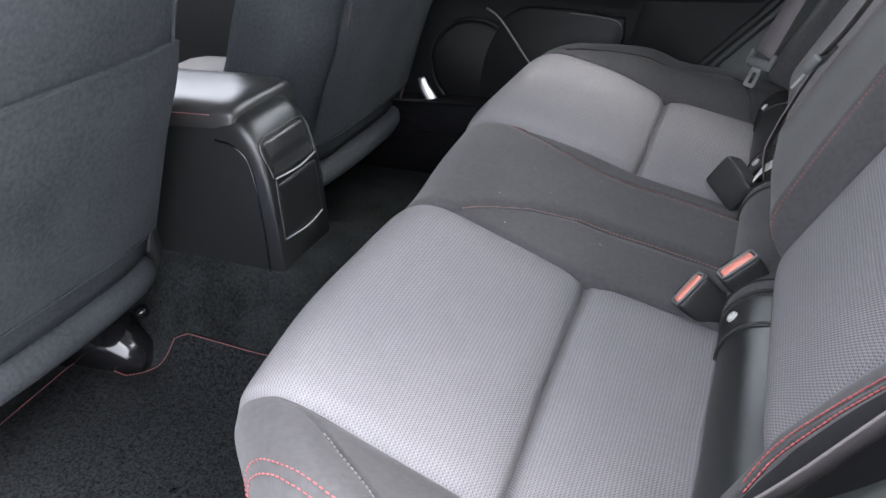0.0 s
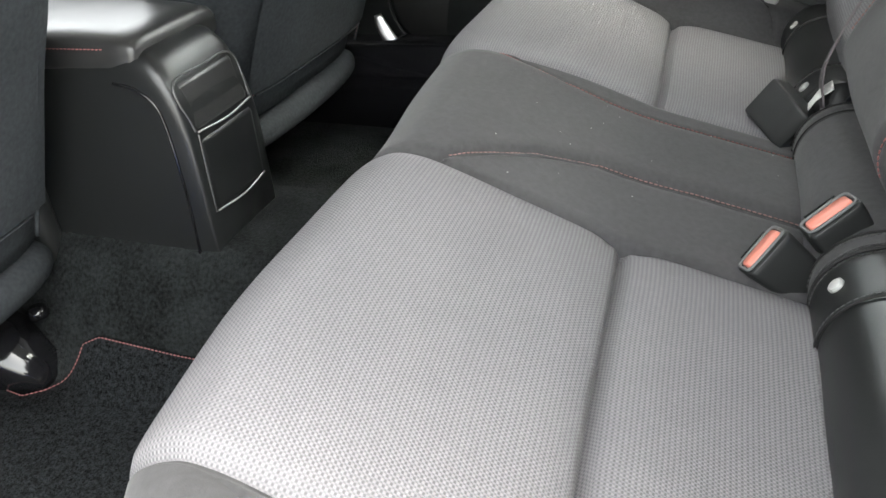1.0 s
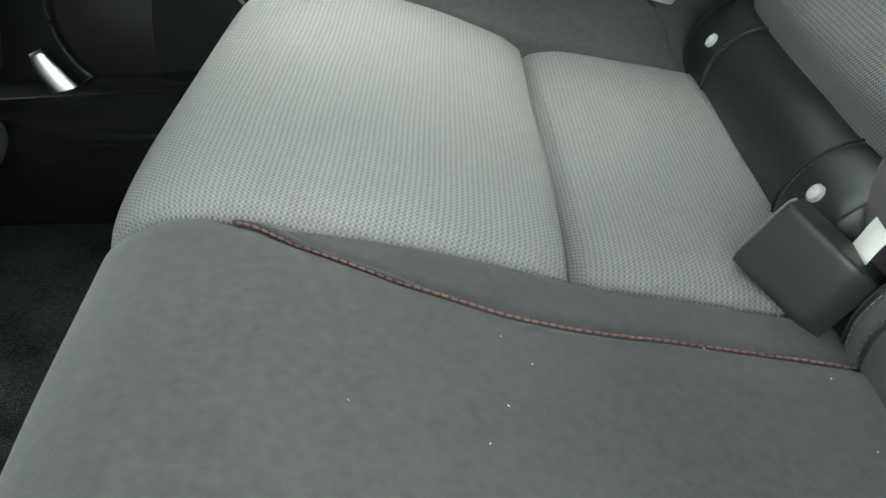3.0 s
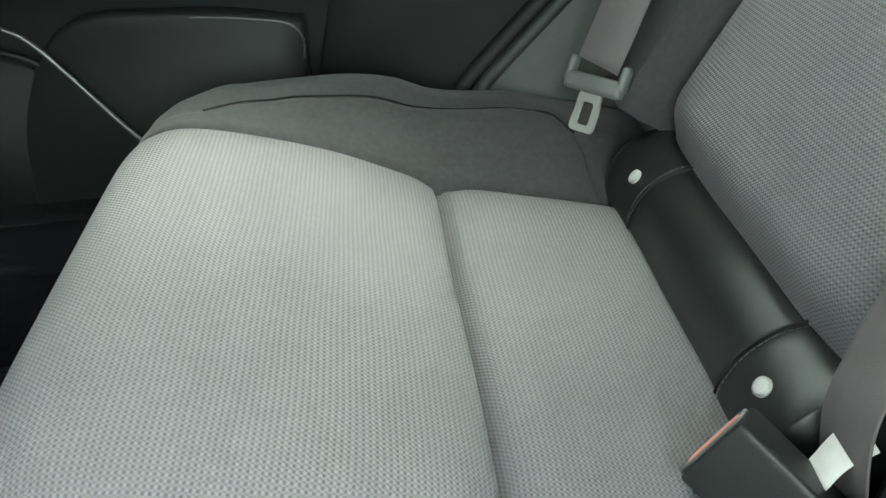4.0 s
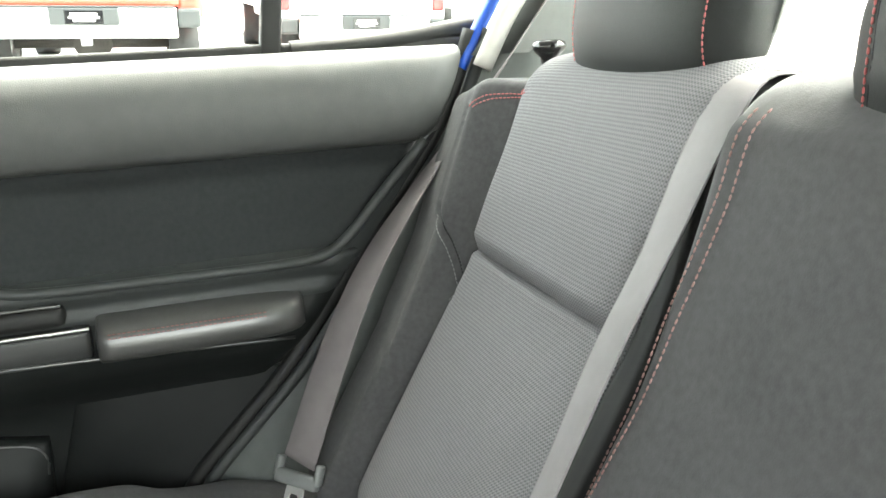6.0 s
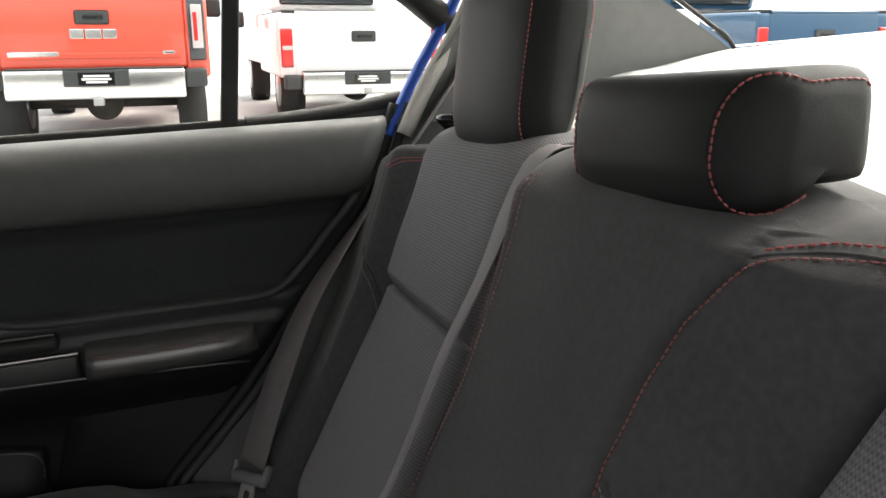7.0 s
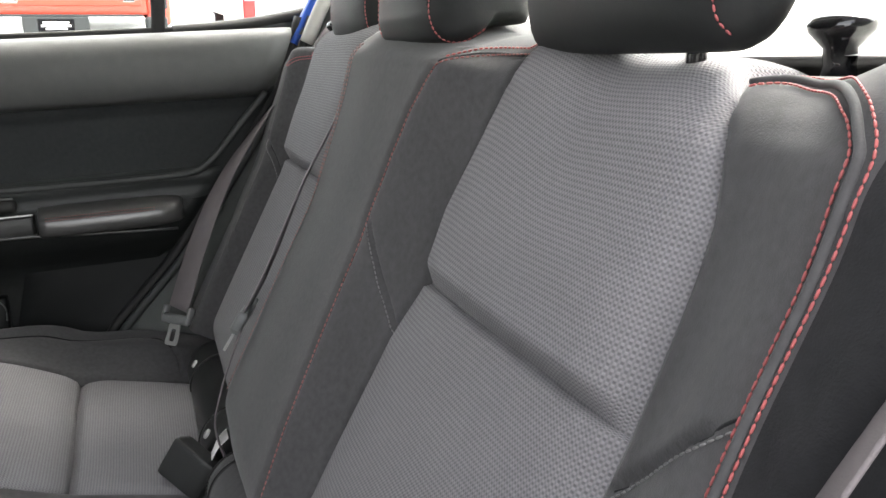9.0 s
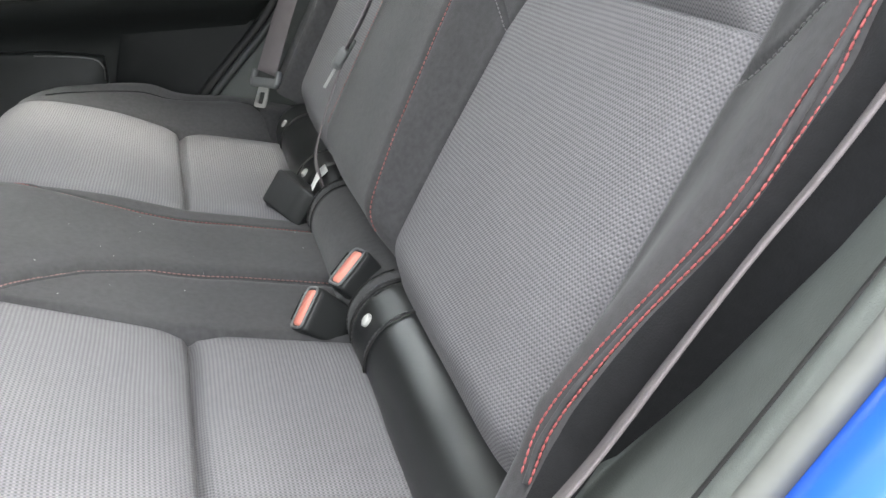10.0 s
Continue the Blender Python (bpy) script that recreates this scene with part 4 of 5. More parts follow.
loft("carpet_piece", rings, MATPILE, mat_th, caps=False)
edge = dense[:156]
pe = np.array([(a, b, float(floor_z(np.array(a), np.array(b))) + 0.011) for a, b in cen + (edge - cen) * 0.992])
stitches("edge_stitching", pe, THREAD_DULL, mat_th, step=0.005, length=0.0044, r=0.0009)
settle(mat_th)
nest(mat_th, "edge_stitching", "carpet_piece")


# ---- front seats ----
def front_seat(name, label, y0, y1, dx, pocket):
    """A reclined front seat seen from behind: its back, bottom edge and rail covers."""
    th = thing(name, label, "car seat", (-0.95 + dx, (y0 + y1) / 2, 0.28), "front seats")
    yc, hw = (y0 + y1) / 2, (y1 - y0) / 2

    def face(z, b):
        """The rear face: reclined, bowed across, with a fold in its middle."""
        return -0.812 + dx + 0.40 * (z - 0.43) - 0.030 * abs(b) ** 3.5 + 0.006 * bell(z - 0.70 - 0.03 * b, 0.05)

    rings = []
    for s in np.linspace(0, 1, 34):
        z = 0.440 + s * 0.62
        taper = float(1 - 0.14 * smooth01(np.array(s), 0.60, 1.0) - 0.04 * (1 - smooth01(np.array(s), 0, 0.15)))
        depth = (0.110 if pocket else 0.085) * (1 - 0.25 * s)
        ring = superring(48, depth, hw * taper, 4.5)
        rings.append([(face(z, b / hw) - depth + a, yc + b, z + 0.15 * a) for a, b in ring])
    loft("backrest", rings, BACKCLOTH, th)
    rings = []
    for s in np.linspace(-1, 1, 25):
        g = (1 - abs(s) ** 8) ** 0.5 if abs(s) < 1 else 0.02
        rings.append([(-0.838 + dx - 0.02 * s * s + a * max(g, 0.05), yc + s * (hw - 0.02), 0.424 + b * max(g, 0.05)) for a, b in superring(18, 0.042, 0.028, 2.4)])
    loft("lower_roll", rings, BACKCLOTH, th)
    part("cushion", box(-1.12 + dx, yc, 0.46, 0.52, 2 * hw - 0.02, 0.15, 0.05, 3), MESH2, th, "grey cloth seat cushion")
    for s in (-1, 1):
        row = np.array([(face(z, 0.72) + 0.0005, yc + s * hw * 0.72, z) for z in np.linspace(0.47, 1.0, 40)])
        if pocket:
            stitches("side_stitching", row + np.array([0.001, 0, 0]), THREAD_DULL, th, r=0.0005, step=0.006, length=0.005)
        tube("side_seam", row[::5] + np.array([0, s * 0.004, 0]), 0.0025, BACKCLOTH, th)
    rim = 0.776 if not pocket else 0.790
    rows_p = []
    for z in np.r_[np.linspace(0.505, rim - 0.004, 24), rim - 0.001, rim + 0.001, rim + 0.001]:
        out = 0.0045 if z <= rim - 0.0035 else 0.0055 if z <= rim else -0.002
        rows_p.append([(face(z, q) + out + 0.003 * bell(z - rim + 0.02, 0.03) * (1 - q * q), yc + q * hw * 0.985, z) for q in np.linspace(-0.80, 0.80, 40)])
    raw("seat_pocket", np.array(rows_p).reshape(-1, 3), grid_faces(len(rows_p), 40), BACKCLOTH, th, "cloth map pocket across the seat's back")
    if pocket:
        edge_row = [(face(z, 1.0) - 0.120, y0 + 0.010, z) for z in np.linspace(0.60, 1.0, 30)]
        stitches("side_stitching", np.array(edge_row), THREAD_DULL, th, r=0.0007, step=0.006, length=0.005)
        part("hook", box(face(0.80, 0.3) + 0.006, yc - hw * 0.55, 0.80, 0.014, 0.03, 0.022, 0.005), PLASTIC, th)
    hem = [(face(0.50, q * 0.7) + 0.002, yc + q * hw * 0.7, 0.50) for q in np.linspace(-1, 1, 9)]
    tube("lower_seam", hem, 0.002, BACKCLOTH, th)
    for s in (-1, 1):
        part("rail", box(-1.12 + dx, yc + s * hw * 0.72, 0.325, 0.36, 0.05, 0.05, 0.01), GLOSS, th)
    part("hinge_cover", box(-0.875 + dx, y1 - 0.012 if y0 < 0 else y0 + 0.012, 0.45, 0.07, 0.03, 0.12, 0.012), PLASTIC, th)
    part("pedestal", box(-1.15 + dx, yc, 0.35, 0.36, 1.5 * hw, 0.12, 0.02), PLASTIC, th)
    settle(th)
    for sub_ in ("side_stitching", "side_seam", "lower_seam", "hook", "seat_pocket"):
        nest(th, sub_, "backrest")
    return th


MESH2 = material("front_seat_cloth", (0.16, 0.158, 0.163), 0.85, vary=0.15, scale=200, bump=0.5, bscale=600)
front_seat("front_seat", "charcoal cloth driver's seat seen from behind, above its floor mat", -0.620, -0.118, 0.0, False)
front_seat("front_seat", "charcoal cloth passenger seat with map pocket and red stitching", 0.105, 0.635, 0.06, True)

rail = thing("seat_rail_cover", "glossy black plastic rail cover at the mat's notch", "rail cover", (-0.86, -0.21, 0.28))
bm = bmesh.new()
rings = [[(x, -0.215 + a, 0.285 + z) for a, z in ((-0.045 * g, 0.0), (-0.035 * g, h), (0.03 * g, h * 1.1), (0.045 * g, 0.0))] for x, g, h in ((-1.0, 1, 0.07), (-0.90, 1, 0.07), (-0.865, 0.9, 0.062), (-0.835, 0.7, 0.03), (-0.825, 0.55, 0.006))]
loft("shell", rings, GLOSS, rail)
part("bolt", cyl(0.012, 0.010, 0.012, Matrix.Translation((-0.85, -0.185, 0.36)), 12), GLOSS, rail)
settle(rail)

# ---- centre console ----
con = thing("centre_console", "black centre console with leatherette lid, rear vents and pocket", "console", (-0.8, -0.04, 0.41))
rings = []
for x, zt, g in ((-1.35, 0.635, 1.0), (-0.80, 0.645, 1.0), (-0.72, 0.656, 1.0), (-0.680, 0.658, 1.0), (-0.660, 0.653, 1.0), (-0.645, 0.640, 0.995), (-0.633, 0.615, 0.985), (-0.626, 0.590, 0.975), (-0.622, 0.560, 0.965)):
    h = (zt - 0.40) / 2
    rings.append([(x, -0.050 + a * g, 0.40 + h + b) for a, b in superring(44, 0.069, h, 8)])
loft("body", rings, HIDE, con)
rings = []
for x, g, t in ((-1.02, 0.9, 0.6), (-1.0, 0.97, 0.9), (-0.95, 1, 1), (-0.75, 1, 1), (-0.70, 1, 0.97), (-0.676, 0.97, 0.85), (-0.668, 0.92, 0.6)):
    rings.append([(x, -0.036 + a * g, 0.655 + b * t - 0.006 * smooth01(np.array(x), -0.80, -0.66)) for a, b in superring(32, 0.080, 0.024, 5)])
loft("lid", rings, LIDHIDE, con, "black leatherette armrest lid")
stitches("lid_stitching", np.array([(x, -0.117, 0.660) for x in np.linspace(-0.98, -0.70, 50)]), THREAD_DULL, con, r=0.0008)
stitches("lid_stitching", np.array([(-0.669, y, 0.656) for y in np.linspace(-0.10, 0.03, 24)]), THREAD_DULL, con, r=0.0008)
tube("side_seam", [(-0.70, -0.1195, 0.625), (-0.672, -0.1195, 0.618), (-0.650, -0.1190, 0.590), (-0.645, -0.1185, 0.50), (-0.648, -0.1185, 0.42)], 0.0018, GLOSS, con)
settle(con)
part("vent_panel", box(-0.6335, -0.050, 0.594, 0.012, 0.108, 0.054, 0.007, rot=Matrix.Rotation(radians(-14), 4, "Y")), LIDHIDE, con, "closed flap over the rear vents")
part("flap_groove", box(-0.6275, -0.050, 0.580, 0.006, 0.100, 0.010, 0.003, rot=Matrix.Rotation(radians(-14), 4, "Y")), GLOSS, con)
tube("vent_frame", [(-0.6225, -0.106, 0.570), (-0.636, -0.107, 0.620), (-0.638, -0.050, 0.624), (-0.636, 0.007, 0.620), (-0.6225, 0.006, 0.570)], 0.0012, SILVER2, con, n=60)
tube("vent_trim", [(-0.6205, -0.104, 0.569), (-0.6175, -0.05, 0.566), (-0.6205, 0.004, 0.569)], 0.0014, SILVER, con)
tube("frame_line", [(-0.6205, -0.105, 0.566), (-0.6205, -0.106, 0.52), (-0.6205, -0.106, 0.474)], 0.0010, SILVER2, con)
part("rear_pocket", box(-0.6260, -0.050, 0.515, 0.012, 0.110, 0.090, 0.008), HIDE, con)
tube("pocket_trim", [(-0.6205, -0.102, 0.474), (-0.6175, -0.05, 0.471), (-0.6205, 0.002, 0.474)], 0.0013, SILVER, con)
for c in con.children:
    c.matrix_parent_inverse = Matrix.Translation(con.location).inverted()
for sub_, host_ in (("lid_stitching", "lid"), ("vent_trim", "vent_panel"), ("flap_groove", "vent_panel"), ("vent_frame", "vent_panel"), ("pocket_trim", "rear_pocket"), ("frame_line", "rear_pocket"), ("side_seam", "body")):
    nest(con, sub_, host_)


# ---- right rear door, seen from inside ----
def rear_edge(z):
    return np.interp(z, [0.25, 0.54, 0.67, 0.95, 1.03, 1.06], [-0.30, -0.142, -0.012, 0.196, 0.232, 0.24])


door = thing("door_1", "closed rear door with black trim panel, armrest and window", "door", (-0.3, 0.70, 0.3), kind="structure")


def door_band(name, prof, mat, x0=-0.98, inset=0.0, label="", front=None, nx=70, n=26):
    """A band of the door trim: a curved profile of (y, z), run from the front to the slanting rear edge."""
    p = spline(prof, n)
    pts = []
    for y, z in p:
        xr = rear_edge(z) - inset
        xf = x0 if front is None else np.interp(z, *front)
        for s in np.linspace(0, 1, nx):
            x = xf + (xr - xf) * s
            back = 0.016 * smooth01(np.array(s), 1 - 0.02 / max(0.05, xr - xf), 1.0) ** 2
            pts.append((x, y + float(back), z))
    return raw(name, pts, grid_faces(n, nx), mat, door, label)


door_band("upper_pad", [(0.715, 1.040), (0.690, 1.044), (0.664, 1.037), (0.650, 1.018), (0.645, 0.992), (0.648, 0.966), (0.656, 0.947), (0.668, 0.935), (0.694, 0.928)], PADTRIM, label="soft black upper door pad")
door_band("cloth_inset", [(0.694, 0.934), (0.692, 0.920), (0.680, 0.906), (0.676, 0.880), (0.675, 0.85), (0.671, 0.825), (0.660, 0.800)], DOORCLOTH, inset=0.0, label="dark cloth door inset")
door_band("middle_trim", [(0.672, 0.818), (0.652, 0.812), (0.648, 0.800), (0.655, 0.785), (0.652, 0.772), (0.655, 0.760)], TRIM)
door_band("lower_band", [(0.655, 0.770), (0.650, 0.735), (0.655, 0.712), (0.660, 0.701), (0.668, 0.690), (0.690, 0.664), (0.697, 0.63), (0.700, 0.55), (0.705, 0.45), (0.71, 0.25)], LOWTRIM)
# raised frame at the back of the inset
p = spline([(0.175, 0.650, 0.936), (0.125, 0.650, 0.885), (0.078, 0.649, 0.835), (0.045, 0.649, 0.812), (0.00, 0.649, 0.806), (-0.10, 0.650, 0.806), (-0.26, 0.651, 0.808), (-0.31, 0.652, 0.816), (-0.36, 0.652, 0.84), (-0.42, 0.654, 0.87)], 60)
tube("inset_frame", p, 0.0065, TRIM, door, n=60, sides=10)
verts = []
for z in np.linspace(0.80, 0.945, 16):
    a = np.interp(z, [0.80, 0.812, 0.835, 0.885, 0.936, 0.95], [0.03, 0.045, 0.078, 0.125, 0.175, 0.19])
    for s in np.linspace(0, 1, 6):
        verts.append((a + (rear_edge(z) + 0.002 - a) * s, 0.650 + 0.012 * s, z))
raw("inset_corner", verts, grid_faces(16, 6), TRIM, door)
# armrest
ARM = [(0.030, 0.026), (0.005, 0.026), (-0.016, 0.021), (-0.030, 0.012), (-0.036, 0.000), (-0.036, -0.014), (-0.030, -0.023), (-0.010, -0.025), (0.030, -0.025)]
ARM = spline(np.array(ARM + ARM[:1]), 37)[:-1]
rings = []
for x, g in ((-0.214, 0.86), (-0.211, 0.97), (-0.20, 1.0), (-0.10, 1.0), (-0.05, 0.985), (-0.025, 0.94), (-0.006, 0.85), (0.006, 0.70), (0.012, 0.5)):
    rings.append([(x, 0.655 + a * g, 0.751 + b * (0.35 + 0.65 * g)) for a, b in ARM])
loft("armrest_pad", rings, HIDE2, door, "stitched leatherette armrest pad")
for dz in (0.0, 0.004):
    stitches("armrest_stitching", np.array([(x, 0.6215 - 0.6 * dz, 0.7608 - dz) for x in np.linspace(-0.205, -0.03, 30)]), THREAD_DULL, door, r=0.0006)
part("pull_trim", box(-0.42, 0.648, 0.748, 0.40, 0.030, 0.036, 0.006), PLASTIC, door)
part("pull_edge", box(-0.42, 0.6335, 0.767, 0.40, 0.004, 0.004, 0.0015), SILVER, door, "satin silver edge")
# solid block in matte black; its colour stands in for a shaded recess
part("pull_cup", box(-0.305, 0.650, 0.783, 0.125, 0.03, 0.022, 0.008), RUBBERB_SHADE, door)
tube("pull_lip", [(-0.365, 0.638, 0.795), (-0.30, 0.636, 0.797), (-0.245, 0.637, 0.796)], 0.0016, SILVER2, door)
part("switch", box(-0.435, 0.640, 0.776, 0.035, 0.02, 0.016, 0.005), GLOSS, door, "window switch")
tube("trim_line", [(-0.98, 0.632, 0.742), (-0.45, 0.632, 0.737), (-0.215, 0.634, 0.731), (-0.19, 0.640, 0.727), (0.0, 0.652, 0.714)], 0.0022, SILVER2, door)
# pocket and speaker
bm = bmesh.new()
rings = []
for y, g in ((0.700, 1.0), (0.682, 1.0), (0.678, 0.97)):
    base = [(-0.305, 0.46), (-0.289, 0.606), (-0.305, 0.626), (-0.41, 0.641), (-0.53, 0.63), (-0.60, 0.50), (-0.58, 0.34), (-0.36, 0.33)]
    c = np.array([-0.46, 0.48])
    q = spline(np.vstack([base, base[:1]]), 41)[:-1]
    q = c + (q - c) * g
    rings.append([(a, y, b) for a, b in q])
loft("map_pocket", rings, LOWTRIM, door, "black map pocket")
rings = []
for y, g in ((0.702, 1.0), (0.694, 1.0), (0.692, 0.985)):
    base = np.array([(-0.252, 0.672), (-0.295, 0.52), (-0.30, 0.40), (-0.12, 0.40), (-0.07, 0.55), (0.0, 0.665)])
    c = base.mean(0)
    q = np.vstack([np.linspace(a, b, 8, endpoint=False) for a, b in zip(base, np.roll(base, -1, axis=0))])
    rings.append([(a, y, b) for a, b in c + (q - c) * g])
loft("lower_panel", rings, LOWTRIM2, door)
m = Matrix.Translation((-0.615, 0.690, 0.515)) @ Matrix.Rotation(radians(90), 4, "X")
part("speaker_grille", cyl(0.100, 0.092, 0.02, m, 48), SPEAKER, door, "round black speaker grille")
t = np.linspace(0, 2 * math.pi, 25)
tube("speaker_ring", np.stack([-0.615 + 0.103 * np.cos(t), np.full_like(t, 0.682), 0.515 + 0.103 * np.sin(t)], 1), 0.0035, LOWTRIM, door, n=72)
tube("pocket_lip", [(-0.40, 0.6765, 0.636), (-0.345, 0.6765, 0.630), (-0.305, 0.6765, 0.622), (-0.292, 0.6765, 0.606), (-0.293, 0.6765, 0.585)], 0.0013, SILVER2, door)
# pale line painting the highlight along the pocket's glossy edge
tube("pocket_edge", [(-0.468, 0.665, 0.512), (-0.489, 0.665, 0.540), (-0.545, 0.665, 0.622), (-0.575, 0.664, 0.645)], 0.0024, SILVER2, door)
# window frame, divider, glass
part("window_belt_seal", box(-0.36, 0.722, 1.045, 1.24, 0.016, 0.018, 0.004), RUBBERB_SHADE, door)
part("window_divider", box(0.027, 0.724, 1.17, 0.024, 0.022, 0.27, 0.004, rot=Matrix.Rotation(radians(7), 4, "Y")), RUBBERB_SHADE, door, "black window divider bar")
q = spline([(0.035, 0.722, 1.046), (0.12, 0.722, 1.050), (0.19, 0.722, 1.056), (0.27, 0.722, 1.068)], 20)
tube("quarter_glass_seal", q, 0.011, RUBBERB_SHADE, door)
tube("frame_rear", [(0.236, 0.690, 1.015), (0.262, 0.690, 1.06), (0.295, 0.688, 1.115), (0.335, 0.684, 1.175), (0.36, 0.68, 1.22)], 0.0085, BLUE, door, "blue painted window frame", squash=1.6)
tube("frame_top", [(-0.98, 0.66, 1.315), (-0.4, 0.66, 1.335), (0.0, 0.67, 1.325), (0.15, 0.68, 1.298), (0.26, 0.69, 1.238), (0.345, 0.69, 1.170)], 0.022, RUBBERB_SHADE, door, "black window frame")
raw("window_glass", [(-0.98, 0.728, 1.03), (0.30, 0.728, 1.03), (0.34, 0.700, 1.17), (0.0, 0.672, 1.33), (-0.98, 0.668, 1.33), (-0.98, 0.732, 1.03), (0.30, 0.732, 1.03), (0.34, 0.704, 1.17), (0.0, 0.676, 1.33), (-0.98, 0.672, 1.33)],
    [(0, 1, 2, 3, 4), (9, 8, 7, 6, 5), (0, 5, 6, 1), (1, 6, 7, 2), (2, 7, 8, 3), (3, 8, 9, 4), (4, 9, 5, 0)], GLASS, door, "clear side glass", smooth=False).visible_shadow = False
settle(door)
for sub_, host_ in (("armrest_stitching", "armrest_pad"), ("pull_edge", "pull_trim"), ("pull_lip", "pull_cup"), ("speaker_ring", "speaker_grille"), ("inset_frame", "cloth_inset"), ("inset_corner", "cloth_inset"), ("pocket_edge", "map_pocket"), ("pocket_lip", "map_pocket"), ("trim_line", "lower_band")):
    nest(door, sub_, host_)


# ---- side trims, seals, pillars, shell ----
def side_trim(s, name, label, off, y_edge):
    verts = []
    for z in np.linspace(0.30, 1.05, 40):
        for q in np.linspace(0, 1, 30):
            a = rear_edge(z) + off
            x = a + (0.62 - a) * q
            verts.append((x, s * (y_edge - (y_edge - (0.660 if s > 0 else 0.690)) * smooth01(np.array(x - a), 0.0, 0.07)), z))
    ob = raw(name, verts, grid_faces(40, 30), QTRIM_SHADED if s > 0 else QTRIM_LIT)
    return tagged(ob, label, "trim", kind="structure")


side_trim(1, "trim_right", "plastic quarter trim between door and bench, in its shaded tone", 0.035, 0.688)
verts = []
JDX, JDY = 0.046, 0.030
LEFT_TRIM = [(-0.0065, -0.712), (-0.0085, -0.7085), (-0.0100, -0.705), (-0.0075, -0.699), (-0.0033, -0.694), (0.0020, -0.689), (0.0050, -0.684), (0.0075, -0.685), (0.012, -0.682), (0.022, -0.668), (0.034, -0.648), (0.048, -0.625), (0.062, -0.606), (0.078, -0.592), (0.29, -0.585)]
for z in np.linspace(0.30, 1.03, 40):
    for dx, y in spline(LEFT_TRIM, 40):
        verts.append((float(rear_edge(z)) + dx + JDX, y + JDY, z))
tagged(raw("trim_left", verts, grid_faces(40, 40), QTRIM_LIT), "grey plastic quarter trim between seat and door seal", "trim", kind="structure")
for s, side in ((1, "right"),):
    zs = np.linspace(0.30, 1.06, 14)
    for off, r, mt, dy in ((0.012, 0.010, RUBBERB_SHADE, 0.690), (0.030, 0.008, TRIM, 0.680)):
        ob = tube("seal_" + side, [(float(rear_edge(z)) + off, s * dy, z) for z in zs], r, mt, n=60)
        tagged(ob, "black rubber door seal on the body edge", "seal", kind="structure")

# left door jamb: wheel arch step with seal and blue paint
jamb = thing("door_frame_left", "blue painted door opening with grey rubber seal", "door frame", (0.2, -0.72, 0.4), kind="structure")
zs = np.linspace(0.25, 1.2, 24)
tube("rubber_seal", [(float(rear_edge(z)) - 0.0165 + JDX, -0.719 + JDY, z) for z in zs], 0.0070, RUBBER, jamb, "grey rubber door seal", n=80)
tube("seal_gap", [(float(rear_edge(z)) - 0.0125 + JDX, -0.7150 + JDY, z) for z in zs], 0.0036, RUBBERB_SHADE, jamb, n=80)
tube("trim_joint", [(float(rear_edge(z)) + 0.0050 + JDX, -0.6865 + JDY, z) for z in zs[:20]], 0.0016, RUBBERB_SHADE, jamb, n=80)
verts = []
for z in np.linspace(0.25, 1.2, 50):
    for dx, y in spline([(-0.012, -0.722), (-0.024, -0.729), (-0.0275, -0.735), (-0.025, -0.743), (-0.012, -0.752), (0.0, -0.757), (0.05, -0.768), (0.20, -0.79), (0.6, -0.80)], 30):
        verts.append((float(rear_edge(z)) + dx + JDX, y + JDY, z))
raw("painted_jamb", verts, grid_faces(50, 30), BLUE, jamb, "glossy blue painted jamb")
part("sill", box(-0.55, -0.76, 0.24, 0.95, 0.10, 0.12, 0.02), BLUE, jamb)
settle(jamb)

# pillar trims and rear window
for s, side in ((1, "right"), (-1, "left")):
    verts = []
    for i, q in enumerate(np.linspace(0, 1, 16)):
        z = 1.03 + 0.30 * q
        xf = np.interp(z, [1.03, 1.07, 1.175, 1.33], [0.245, 0.272, 0.345, 0.40])
        xb = np.interp(z, [1.03, 1.113, 1.205, 1.33], [0.80, 0.775, 0.612, 0.43])
        for t in np.linspace(0, 1, 20):
            verts.append((xf + (xb - xf) * t, s * (0.672 - 0.10 * q - 0.045 * t * (1 - q) - 0.008 * t), z))
    ob = raw("pillar_" + side, verts, grid_faces(16, 20), PILLAR)
    tagged(ob, "grey plastic rear pillar trim", "pillar", kind="structure")
    zs = np.linspace(1.10, 1.325, 10)
    ob = tube("seal_rear_" + side, [(float(np.interp(z, [1.03, 1.113, 1.205, 1.33], [0.80, 0.775, 0.612, 0.43])) + 0.003, s * (0.619 - 0.10 * (z - 1.03) / 0.30), z + 0.003) for z in zs], 0.0035, RUBBERB_SHADE)
    tagged(ob, "black rubber seal along the rear window", "seal", kind="structure")
    ob = tube("pillar_foot_" + side, [(x, s * (0.668 - 0.050 * (x - 0.3) / 0.66), 0.987 + 0.10 * float(smooth01(np.array(x), 0.34, 0.62)) + 0.025 * float(smooth01(np.array(x), 0.6, 0.8))) for x in np.linspace(0.42, 0.775, 10)], 0.0035, RUBBERB_SHADE)
    tagged(ob, "dark joint where the pillar trim meets the shelf", "trim", kind="structure")
    ob = tube("pillar_edge_" + side, [(0.256, s * 0.664, 1.015), (0.290, s * 0.658, 1.08), (0.350, s * 0.640, 1.175), (0.40, s * 0.595, 1.30)], 0.013, CREAM)
    tagged(ob, "pale pillar edge trim beside the window frame", "trim", kind="structure")
    ob = part("pillar_middle_" + side, box(-1.02, s * 0.70, 0.80, 0.10, 0.07, 1.08, 0.02), TRIM)
    tagged(ob, "dark middle pillar trim", "pillar", kind="structure")
